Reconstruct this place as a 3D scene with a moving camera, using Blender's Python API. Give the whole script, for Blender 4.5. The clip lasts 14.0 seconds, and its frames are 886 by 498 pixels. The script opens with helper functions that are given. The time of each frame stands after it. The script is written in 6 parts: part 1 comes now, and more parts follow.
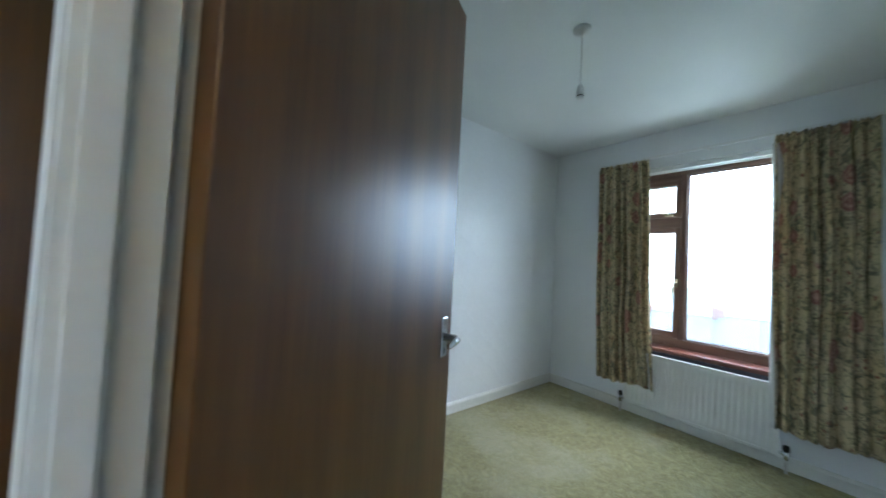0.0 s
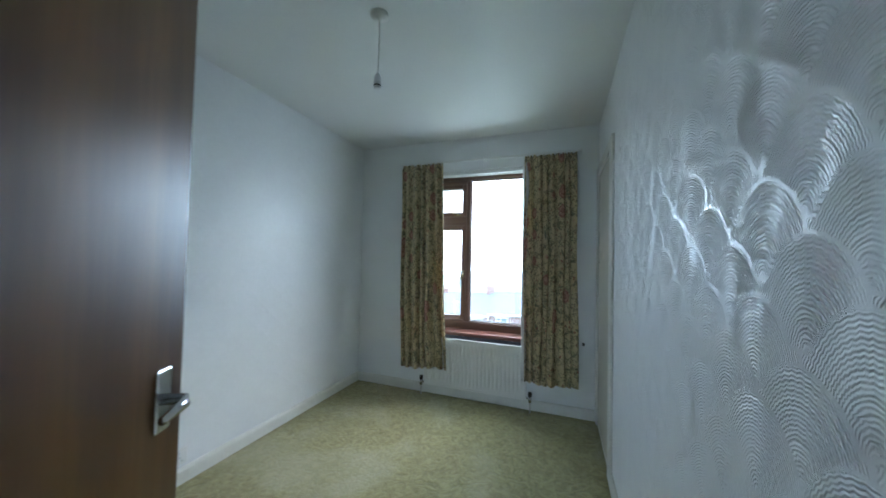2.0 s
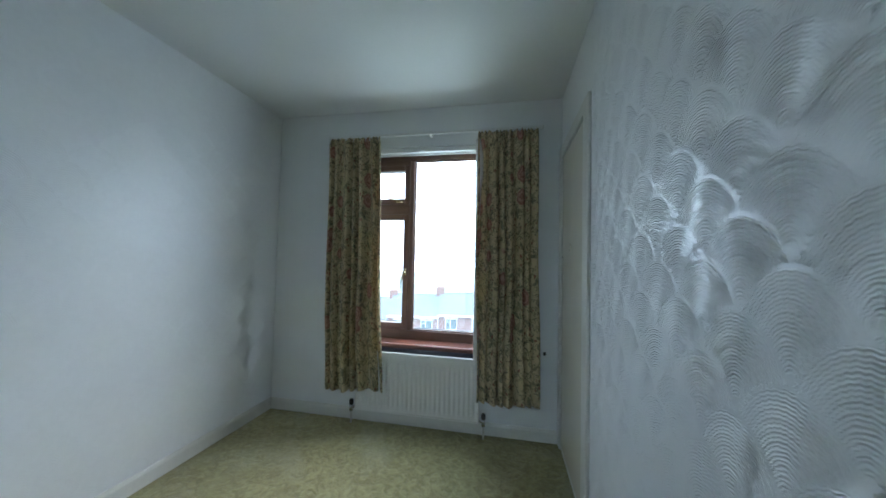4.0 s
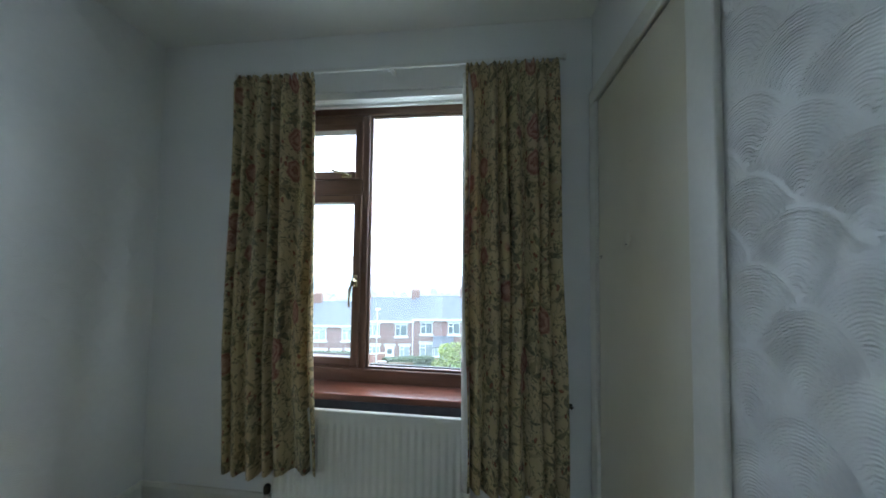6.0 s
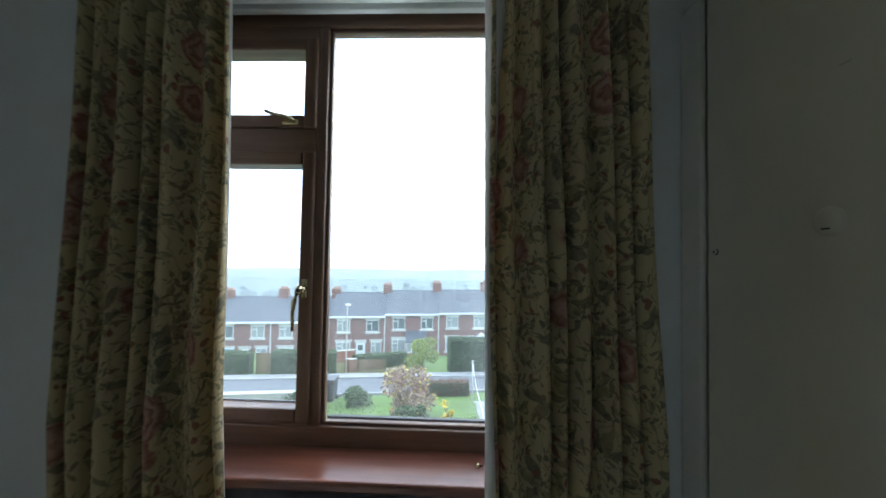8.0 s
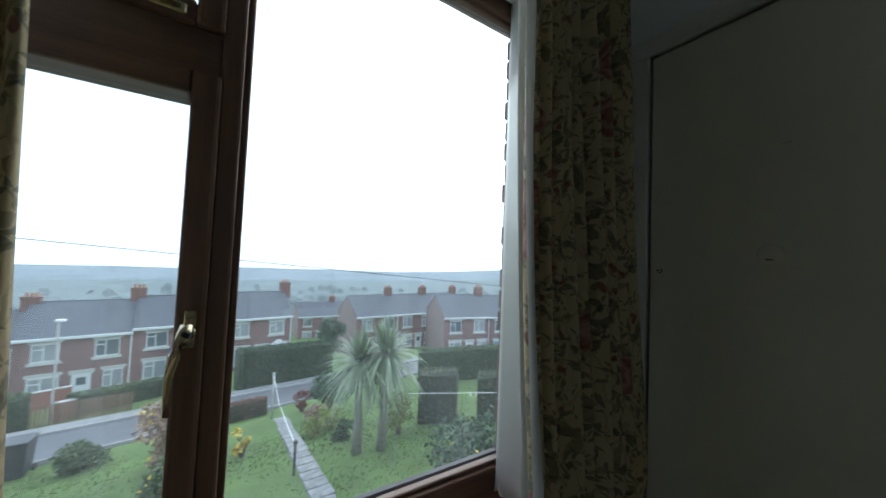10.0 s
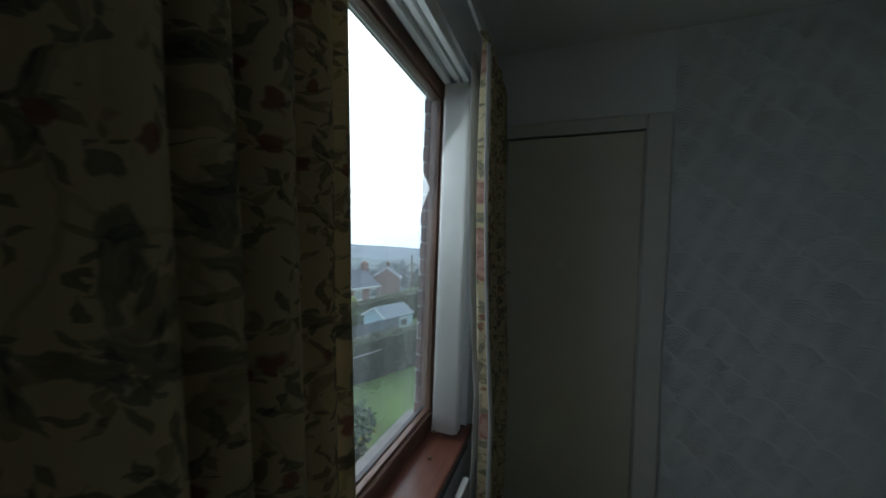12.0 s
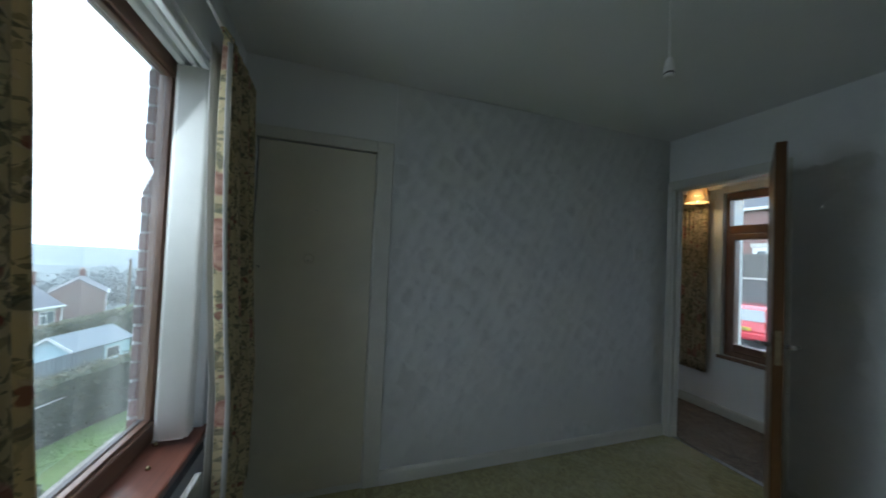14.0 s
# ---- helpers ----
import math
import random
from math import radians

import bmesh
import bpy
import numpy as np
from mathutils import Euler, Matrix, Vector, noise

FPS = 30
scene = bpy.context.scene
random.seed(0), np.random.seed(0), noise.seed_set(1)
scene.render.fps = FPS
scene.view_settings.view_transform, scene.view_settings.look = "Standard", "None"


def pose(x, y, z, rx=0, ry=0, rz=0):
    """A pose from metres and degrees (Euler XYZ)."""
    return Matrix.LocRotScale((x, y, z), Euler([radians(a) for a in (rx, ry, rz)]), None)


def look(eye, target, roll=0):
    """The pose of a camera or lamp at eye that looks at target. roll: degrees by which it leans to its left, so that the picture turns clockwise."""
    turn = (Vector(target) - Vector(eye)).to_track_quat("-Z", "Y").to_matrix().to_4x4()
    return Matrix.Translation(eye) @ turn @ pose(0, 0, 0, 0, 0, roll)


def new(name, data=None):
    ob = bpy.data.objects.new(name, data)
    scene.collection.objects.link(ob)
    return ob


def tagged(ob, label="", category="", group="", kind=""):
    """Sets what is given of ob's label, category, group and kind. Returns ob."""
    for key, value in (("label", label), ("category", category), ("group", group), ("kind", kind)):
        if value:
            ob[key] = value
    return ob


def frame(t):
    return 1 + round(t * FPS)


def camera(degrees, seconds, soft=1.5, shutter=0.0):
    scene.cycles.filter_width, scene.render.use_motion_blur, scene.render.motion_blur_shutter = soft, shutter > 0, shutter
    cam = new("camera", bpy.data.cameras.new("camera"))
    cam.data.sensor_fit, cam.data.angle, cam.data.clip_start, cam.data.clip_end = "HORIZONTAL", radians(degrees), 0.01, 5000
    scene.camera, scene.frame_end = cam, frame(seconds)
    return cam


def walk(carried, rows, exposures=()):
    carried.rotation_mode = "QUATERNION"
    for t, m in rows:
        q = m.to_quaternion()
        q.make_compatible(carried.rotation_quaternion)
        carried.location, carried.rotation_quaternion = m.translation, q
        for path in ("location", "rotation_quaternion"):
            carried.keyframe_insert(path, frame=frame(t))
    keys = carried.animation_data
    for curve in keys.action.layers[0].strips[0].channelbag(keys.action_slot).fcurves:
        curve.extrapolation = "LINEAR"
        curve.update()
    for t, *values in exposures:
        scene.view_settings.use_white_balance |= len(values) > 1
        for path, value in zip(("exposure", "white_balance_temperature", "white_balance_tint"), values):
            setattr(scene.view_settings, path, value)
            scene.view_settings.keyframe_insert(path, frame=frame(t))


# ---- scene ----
cam = camera(107.9, 14.0, soft=1.6, shutter=0.4)
PATH = [
    (0, (-0.254, -3.092, 1.228), (-1.831, -1.863, 1.295), 3.0),
    (0.5, (-0.282, -3.042, 1.258), (-1.623, -1.56, 1.324), 2.5),
    (1, (-0.356, -3.003, 1.313), (-1.422, -1.311, 1.365), 0.9),
    (1.5, (-0.322, -2.991, 1.296), (-1.151, -1.172, 1.354), 1.4),
    (2, (-0.295, -2.901, 1.279), (-0.977, -1.022, 1.336), 1.3),
    (2.5, (-0.278, -2.773, 1.282), (-0.873, -0.864, 1.331), 1.2),
    (5, (-0.439, -1.982, 1.209), (-0.766, -0.011, 1.294), 1.2),
    (5.5, (-0.452, -1.734, 1.223), (-0.779, 0.237, 1.31), 0.9),
    (6, (-0.51, -1.545, 1.236), (-0.746, 0.439, 1.326), 0.8),
    (6.5, (-0.546, -1.344, 1.229), (-0.733, 0.645, 1.318), 0.7),
    (7, (-0.489, -1.161, 1.24), (-0.767, 0.818, 1.329), 0.7),
    (7.5, (-0.588, -1.048, 1.231), (-0.815, 0.938, 1.312), 0.9),
    (8, (-0.675, -0.957, 1.248), (-0.74, 1.042, 1.302), 1.0),
    (8.5, (-0.778, -0.868, 1.245), (-0.568, 1.12, 1.281), 0.9),
    (9, (-0.865, -0.757, 1.267), (-0.347, 1.174, 1.276), 0.8),
    (11.5, (-1.573, -0.442, 1.279), (0.14, 0.585, 1.379), 2.2),
    (12, (-1.708, -0.367, 1.404), (0.17, 0.321, 1.379), 2.2),
    (12.5, (-1.804, -0.328, 1.342), (0.171, -0.022, 1.401), 1.9),
    (13, (-1.871, -0.369, 1.37), (0.128, -0.412, 1.414), 2.3),
    (13.5, (-1.901, -0.458, 1.331), (0.067, -0.801, 1.414), 1.5),
    (14, (-1.951, -0.503, 1.366), (-0.054, -1.133, 1.415), 2.5),
]
EXPOSURE = [(0, 2.9, 5350, 10), (2.5, 2.75, 5400, 10), (5, 2.45, 5500, 11), (6.5, 2.05, 5700, 12), (8, 1.4, 5850, 11), (9, 1.05, 5900, 11), (11.5, -0.1, 5850, 11), (12.5, 0.35, 5850, 11), (14, 1.15, 5800, 11)]
walk(cam, [(t, look(eye, target, roll)) for t, eye, target, roll in PATH], EXPOSURE)

# ---- world and large lights ----
world = bpy.data.worlds.new("overcast_sky")
scene.world = world
world.use_nodes = True
wn = world.node_tree
sky = wn.nodes.new("ShaderNodeTexSky")
sky.sky_type = 'NISHITA'
sky.sun_disc = False
sky.sun_elevation = radians(35)
sky.sun_rotation = radians(38)
sky.air_density, sky.dust_density, sky.ozone_density = 1.3, 5.0, 1.0
wn.nodes["Background"].inputs[1].default_value = 0.15
cloud = wn.nodes.new("ShaderNodeMix")           # an even, cool cloud cover over the clear sky
cloud.data_type = 'RGBA'
cloud.inputs[0].default_value = 0.88
cloud.inputs[7].default_value = (8.6, 10.2, 11.4, 1)
wn.links.new(sky.outputs[0], cloud.inputs[6])
wn.links.new(cloud.outputs[2], wn.nodes["Background"].inputs[0])
sun = new("sun", bpy.data.lights.new("sun", 'SUN'))
sun.data.energy, sun.data.angle, sun.data.color = 0.5, radians(45), (1.0, 0.96, 0.9)
sun.matrix_world = look((22, 28, 25), (0, 0, 0))

# fill lamp added in the window opening's upper part, over the sky's own light
window_fill = new("window_fill_light", bpy.data.lights.new("window_fill_light", 'AREA'))
window_fill.data.shape, window_fill.data.size, window_fill.data.size_y = 'RECTANGLE', 0.55, 0.58
window_fill.data.energy, window_fill.data.color = 0.85, (0.86, 0.98, 1.0)
window_fill.matrix_world = look((-0.70, 0.225, 1.75), (-1.15, -1.0, 1.10))

landing_bulb = new("landing_bulb_light", bpy.data.lights.new("landing_bulb_light", 'POINT'))
landing_bulb.data.energy, landing_bulb.data.color, landing_bulb.data.shadow_soft_size = 0.22, (1.0, 0.68, 0.32), 0.03
landing_bulb.location = (0.19, -3.74, 2.02)


# ---- materials ----
def nodes_of(m):
    return m.node_tree.nodes, m.node_tree.links


def material(name, color, rough=0.6, metal=0.0, vary=0.12, scale=6.0, fine=60.0, bump=0.0, coat=0.0, per_object=0.0, tint=None):
    """Principled surface with a large and a small scale of variation and some relief."""
    m = bpy.data.materials.new(name)
    m.use_nodes = True
    n, l = nodes_of(m)
    b = n["Principled BSDF"]
    b.inputs["Roughness"].default_value, b.inputs["Metallic"].default_value = rough, metal
    b.inputs["Coat Weight"].default_value = coat
    tc = n.new("ShaderNodeTexCoord")
    big, small = n.new("ShaderNodeTexNoise"), n.new("ShaderNodeTexNoise")
    big.inputs["Scale"].default_value, small.inputs["Scale"].default_value = scale, fine
    big.inputs["Detail"].default_value, small.inputs["Detail"].default_value = 5, 3
    l.new(tc.outputs["Object"], big.inputs["Vector"]), l.new(tc.outputs["Object"], small.inputs["Vector"])
    add = n.new("ShaderNodeMath")
    add.operation = 'MULTIPLY_ADD'
    add.inputs[1].default_value = 0.5
    l.new(small.outputs[0], add.inputs[0]), l.new(big.outputs[0], add.inputs[2])
    ramp = n.new("ShaderNodeMapRange")
    ramp.inputs[1].default_value, ramp.inputs[2].default_value = 0.45, 1.05
    l.new(add.outputs[0], ramp.inputs[0])
    mix = n.new("ShaderNodeMix")
    mix.data_type = 'RGBA'
    lo = tint or [c * (1 - vary) for c in color]
    mix.inputs[6].default_value = (*lo, 1)
    mix.inputs[7].default_value = (*[min(1, c * (1 + vary)) for c in color], 1)
    l.new(ramp.outputs[0], mix.inputs[0])
    out = mix.outputs[2]
    if per_object:
        info, hsv, mr = n.new("ShaderNodeObjectInfo"), n.new("ShaderNodeHueSaturation"), n.new("ShaderNodeMapRange")
        mr.inputs[3].default_value, mr.inputs[4].default_value = 1 - per_object, 1 + per_object
        l.new(info.outputs["Random"], mr.inputs[0]), l.new(mr.outputs[0], hsv.inputs["Value"])
        l.new(out, hsv.inputs["Color"])
        out = hsv.outputs[0]
    l.new(out, b.inputs["Base Color"])
    if bump:
        bp = n.new("ShaderNodeBump")
        bp.inputs["Strength"].default_value, bp.inputs["Distance"].default_value = 0.6, bump
        l.new(small.outputs[0], bp.inputs["Height"]), l.new(bp.outputs[0], b.inputs["Normal"])
    return m


def fan_plaster(name, axis, offset=0.0, deep=0.0030):
    """White paint over combed plaster in overlapping fans; axis: the wall's horizontal direction."""
    m = material(name, (0.79, 0.80, 0.80), 0.42, vary=0.04, scale=2.0, fine=40)
    n, l = nodes_of(m)
    b = n["Principled BSDF"]
    b.inputs["Roughness"].default_value = 0.30

    def op(kind, a, c=None, d=None):
        q = n.new("ShaderNodeMath")
        q.operation = kind
        for i, v in enumerate((a, c, d)):
            if v is None:
                continue
            if isinstance(v, (int, float)):
                q.inputs[i].default_value = v
            else:
                l.new(v, q.inputs[i])
        return q.outputs[0]

    tc = n.new("ShaderNodeTexCoord")
    sep = n.new("ShaderNodeSeparateXYZ")
    wob = n.new("ShaderNodeTexNoise")
    wob.inputs["Scale"].default_value, wob.inputs["Detail"].default_value = 3.0, 1
    l.new(tc.outputs["Object"], wob.inputs["Vector"]), l.new(tc.outputs["Object"], sep.inputs[0])
    shift = op('SUBTRACT', wob.outputs[0], 0.5)
    u = op('MULTIPLY_ADD', shift, 0.06, op('ADD', sep.outputs[axis], offset))
    v = op('MULTIPLY_ADD', shift, 0.055, op('ADD', sep.outputs[2], 5.0))
    W, H, R = 0.205, 0.098, 0.162
    row = op('FLOOR', op('DIVIDE', v, H))

    def dist(r):
        off = op('MULTIPLY', op('MODULO', r, 2.0), W / 2)
        q = op('SUBTRACT', u, off)
        du = op('SUBTRACT', q, op('MULTIPLY', op('ROUND', op('DIVIDE', q, W)), W))
        dv = op('SUBTRACT', v, op('MULTIPLY', r, H))
        return op('SQRT', op('ADD', op('MULTIPLY', op('MULTIPLY', du, du), 1.9), op('MULTIPLY', dv, dv)))
    low, high = dist(op('SUBTRACT', row, 1.0)), dist(row)
    inside = op('LESS_THAN', low, R)
    d = op('ADD', op('MULTIPLY', inside, low), op('MULTIPLY', op('SUBTRACT', 1.0, inside), high))
    fine = n.new("ShaderNodeTexNoise")
    fine.inputs["Scale"].default_value, fine.inputs["Detail"].default_value = 34, 5
    l.new(tc.outputs["Object"], fine.inputs["Vector"])
    comb = op('SINE', op('MULTIPLY', op('MULTIPLY_ADD', fine.outputs[0], 0.013, d), 2 * math.pi / 0.0088))
    amp = op('MULTIPLY_ADD', fine.outputs[0], 1.9, -0.25)
    rim = op('POWER', op('MINIMUM', op('DIVIDE', d, R), 1.0), 6.0)
    height = op('MULTIPLY_ADD', comb, op('MULTIPLY', amp, 0.38), op('MULTIPLY_ADD', rim, 2.0, op('MULTIPLY', fine.outputs[0], 1.2)))
    bp = n.new("ShaderNodeBump")
    bp.inputs["Strength"].default_value, bp.inputs["Distance"].default_value = 1.0, deep
    l.new(height, bp.inputs["Height"]), l.new(bp.outputs[0], b.inputs["Normal"])
    return m


def veneer(name, dark, light, rough=0.25, stretch=(14, 14, 0.8), coat=0.3):
    """Wood with grain along z (or whichever axis has the low stretch)."""
    m = material(name, light, rough, coat=coat)
    n, l = nodes_of(m)
    b = n["Principled BSDF"]
    b.inputs["Coat Roughness"].default_value = 0.33
    tc, mp = n.new("ShaderNodeTexCoord"), n.new("ShaderNodeMapping")
    mp.inputs["Scale"].default_value = stretch
    g1, g2 = n.new("ShaderNodeTexNoise"), n.new("ShaderNodeTexNoise")
    g1.inputs["Scale"].default_value, g1.inputs["Detail"].default_value, g1.inputs["Distortion"].default_value = 1.0, 8, 0.15
    g2.inputs["Scale"].default_value, g2.inputs["Detail"].default_value = 9.0, 4
    l.new(tc.outputs["Object"], mp.inputs[0]), l.new(mp.outputs[0], g1.inputs["Vector"]), l.new(mp.outputs[0], g2.inputs["Vector"])
    mix, add = n.new("ShaderNodeMix"), n.new("ShaderNodeMath")
    add.operation = 'MULTIPLY_ADD'
    add.inputs[1].default_value = 0.35
    l.new(g2.outputs[0], add.inputs[0]), l.new(g1.outputs[0], add.inputs[2])
    mr = n.new("ShaderNodeMapRange")
    mr.inputs[1].default_value, mr.inputs[2].default_value = 0.42, 0.92
    l.new(add.outputs[0], mr.inputs[0])
    mix.data_type = 'RGBA'
    mix.inputs[6].default_value, mix.inputs[7].default_value = (*dark, 1), (*light, 1)
    l.new(mr.outputs[0], mix.inputs[0]), l.new(mix.outputs[2], b.inputs["Base Color"])
    bp = n.new("ShaderNodeBump")
    bp.inputs["Strength"].default_value, bp.inputs["Distance"].default_value = 0.25, 0.0006
    l.new(g2.outputs[0], bp.inputs["Height"]), l.new(bp.outputs[0], b.inputs["Normal"])
    return m


def carpet_material(name, dark, light, worn):
    m = material(name, light, 0.95)
    n, l = nodes_of(m)
    b = n["Principled BSDF"]
    b.inputs["Sheen Weight"].default_value = 0.25
    b.inputs["Specular IOR Level"].default_value = 0.2
    tc = n.new("ShaderNodeTexCoord")
    pile, swirl, patch = n.new("ShaderNodeTexNoise"), n.new("ShaderNodeTexNoise"), n.new("ShaderNodeTexNoise")
    for q, s, d, w in ((pile, 150, 3, 0.0), (swirl, 16, 6, 2.2), (patch, 1.9, 4, 0.4)):
        q.inputs["Scale"].default_value, q.inputs["Detail"].default_value, q.inputs["Distortion"].default_value = s, d, w
        l.new(tc.outputs["Object"], q.inputs["Vector"])
    r1, r2 = n.new("ShaderNodeMapRange"), n.new("ShaderNodeMapRange")
    r1.inputs[1].default_value, r1.inputs[2].default_value = 0.36, 0.64
    r2.inputs[1].default_value, r2.inputs[2].default_value = 0.5, 0.68
    l.new(swirl.outputs[0], r1.inputs[0]), l.new(patch.outputs[0], r2.inputs[0])
    a, c = n.new("ShaderNodeMix"), n.new("ShaderNodeMix")
    for q in (a, c):
        q.data_type = 'RGBA'
    a.inputs[6].default_value, a.inputs[7].default_value = (*dark, 1), (*light, 1)
    l.new(r1.outputs[0], a.inputs[0]), l.new(a.outputs[2], c.inputs[6])
    c.inputs[7].default_value = (*worn, 1)
    half = n.new("ShaderNodeMath")
    half.operation = 'MULTIPLY'
    half.inputs[1].default_value = 0.6
    l.new(r2.outputs[0], half.inputs[0]), l.new(half.outputs[0], c.inputs[0]), l.new(c.outputs[2], b.inputs["Base Color"])
    add = n.new("ShaderNodeMath")
    add.operation = 'MULTIPLY_ADD'
    add.inputs[1].default_value = 1.6
    l.new(swirl.outputs[0], add.inputs[0]), l.new(pile.outputs[0], add.inputs[2])
    bp = n.new("ShaderNodeBump")
    bp.inputs["Strength"].default_value, bp.inputs["Distance"].default_value = 1.0, 0.006
    l.new(add.outputs[0], bp.inputs["Height"]), l.new(bp.outputs[0], b.inputs["Normal"])
    return m


def see_through(m, col, share):
    """Lets some light through a cloth."""
    n, l = nodes_of(m)
    tr, mx = n.new("ShaderNodeBsdfTranslucent"), n.new("ShaderNodeMixShader")
    mx.inputs[0].default_value = share
    if isinstance(col, tuple):
        tr.inputs[0].default_value = col
    else:
        l.new(col, tr.inputs[0])
    l.new(n["Principled BSDF"].outputs[0], mx.inputs[1]), l.new(tr.outputs[0], mx.inputs[2])
    l.new(mx.outputs[0], n["Material Output"].inputs[0])


def floral(name, ground, shade, seed):
    """Printed cotton: cream ground, roses, hanging heart buds, blossom and grey-green leaves; UV in metres of cloth."""
    m = material(name, ground, 0.85)
    n, l = nodes_of(m)
    b = n["Principled BSDF"]
    b.inputs["Sheen Weight"].default_value = 0.15
    uv = n.new("ShaderNodeUVMap")
    uv.uv_map = "cloth"

    def mapped(scale, rot=0.0, shift=(0, 0, 0)):
        q = n.new("ShaderNodeMapping")
        q.inputs["Scale"].default_value, q.inputs["Rotation"].default_value = scale, (0, 0, rot)
        q.inputs["Location"].default_value = shift
        l.new(warp, q.inputs[0])
        return q.outputs[0]

    wn_, wa = n.new("ShaderNodeTexNoise"), n.new("ShaderNodeVectorMath")
    wn_.inputs["Scale"].default_value, wn_.inputs["Detail"].default_value = 22, 4
    wa.operation = 'MULTIPLY_ADD'
    wa.inputs[1].default_value = (0.045, 0.045, 0)
    l.new(uv.outputs[0], wn_.inputs["Vector"]), l.new(wn_.outputs["Color"], wa.inputs[0]), l.new(uv.outputs[0], wa.inputs[2])
    warp = wa.outputs[0]

    def blot(scale, rot, shift, edge0, edge1, keep):
        """A mask of scattered blobs: distance cells of which a share is kept."""
        v = n.new("ShaderNodeTexVoronoi")
        v.inputs["Scale"].default_value = 1
        v.inputs["Randomness"].default_value = 0.85
        l.new(mapped(scale, rot, shift), v.inputs["Vector"])
        r = n.new("ShaderNodeMapRange")
        r.inputs[1].default_value, r.inputs[2].default_value = edge1, edge0
        l.new(v.outputs["Distance"], r.inputs[0])
        s = n.new("ShaderNodeSeparateColor")
        l.new(v.outputs["Color"], s.inputs[0])
        k, mu = n.new("ShaderNodeMath"), n.new("ShaderNodeMath")
        k.operation, mu.operation = 'LESS_THAN', 'MULTIPLY'
        k.inputs[1].default_value = keep
        l.new(s.outputs[0], k.inputs[0]), l.new(k.outputs[0], mu.inputs[0]), l.new(r.outputs[0], mu.inputs[1])
        return mu.outputs[0], v

    def lay(below, color, mask, strength=1.0):
        q = n.new("ShaderNodeMix")
        q.data_type = 'RGBA'
        f = n.new("ShaderNodeMath")
        f.operation = 'MULTIPLY'
        f.inputs[1].default_value = strength
        l.new(mask, f.inputs[0]), l.new(f.outputs[0], q.inputs[0])
        if isinstance(below, tuple):
            q.inputs[6].default_value = below
        else:
            l.new(below, q.inputs[6])
        if isinstance(color, tuple):
            q.inputs[7].default_value = color
        else:
            l.new(color, q.inputs[7])
        return q.outputs[2]

    cloud = n.new("ShaderNodeTexNoise")
    cloud.inputs["Scale"].default_value = 5
    l.new(uv.outputs[0], cloud.inputs["Vector"])
    col = lay((*ground, 1), (*shade, 1), cloud.outputs[0], 0.7)
    s = (seed, seed * 0.7, 0)
    tone = n.new("ShaderNodeTexNoise")
    tone.inputs["Scale"].default_value, tone.inputs["Detail"].default_value = 70, 5
    l.new(warp, tone.inputs["Vector"])
    tr = n.new("ShaderNodeMapRange")
    tr.inputs[1].default_value, tr.inputs[2].default_value = 0.32, 0.68
    l.new(tone.outputs[0], tr.inputs[0])
    # thin curving stems
    edge = n.new("ShaderNodeTexVoronoi")
    edge.feature = 'DISTANCE_TO_EDGE'
    edge.inputs["Scale"].default_value = 1
    l.new(mapped((12, 7, 1), 0.4, s), edge.inputs["Vector"])
    er = n.new("ShaderNodeMapRange")
    er.inputs[1].default_value, er.inputs[2].default_value = 0.028, 0.016
    l.new(edge.outputs["Distance"], er.inputs[0])
    col = lay(col, (0.17, 0.16, 0.10, 1), er.outputs[0], 0.3)
    # pale blossom sprays
    mask, _ = blot((42, 42, 1), 0.2, (seed + 6, 0, 0), 0.26, 0.31, 0.32)
    petals = lay((0.70, 0.60, 0.44, 1), (0.46, 0.33, 0.20, 1), tr.outputs[0])
    col = lay(col, petals, mask, 0.75)
    # sprays of pointed leaves with a pale midrib, light and dark
    def calc(kind, x, y=0.0, z=0.0):
        o = n.new("ShaderNodeMath")
        o.operation = kind
        for socket, value in zip(o.inputs, (x, y, z)):
            if isinstance(value, (int, float)):
                socket.default_value = value
            else:
                l.new(value, socket)
        return o.outputs[0]

    def local(scale, rot, shift):
        v, d = n.new("ShaderNodeTexVoronoi"), n.new("ShaderNodeVectorMath")
        v.inputs["Scale"].default_value, v.inputs["Randomness"].default_value = 1, 0.75
        d.operation = 'SUBTRACT'
        src = mapped((scale, scale, 1), rot, shift)
        l.new(src, v.inputs["Vector"]), l.new(src, d.inputs[0]), l.new(v.outputs["Position"], d.inputs[1])
        sep = n.new("ShaderNodeSeparateColor")
        l.new(v.outputs["Color"], sep.inputs[0])
        return d.outputs[0], sep

    for scale, sh, keep, long, wide, fan in ((6.0, 1.3, 0.75, 0.50, 0.085, (-0.9, 0.1, 1.0)), (9.0, 4.1, 0.65, 0.52, 0.08, (-0.7, 0.6)), (13.0, 6.2, 0.5, 0.5, 0.075, (-1.2, 0.0, 1.2, 3.0)), (19.0, 8.4, 0.6, 0.48, 0.09, (0.0, 1.5, 3.3)), (27.0, 2.7, 0.5, 0.5, 0.08, (0.4, 2.2, 4.0))):
        at, sep = local(scale, sh, (seed + sh, sh, 0))
        shown = calc('LESS_THAN', sep.outputs[1], keep)
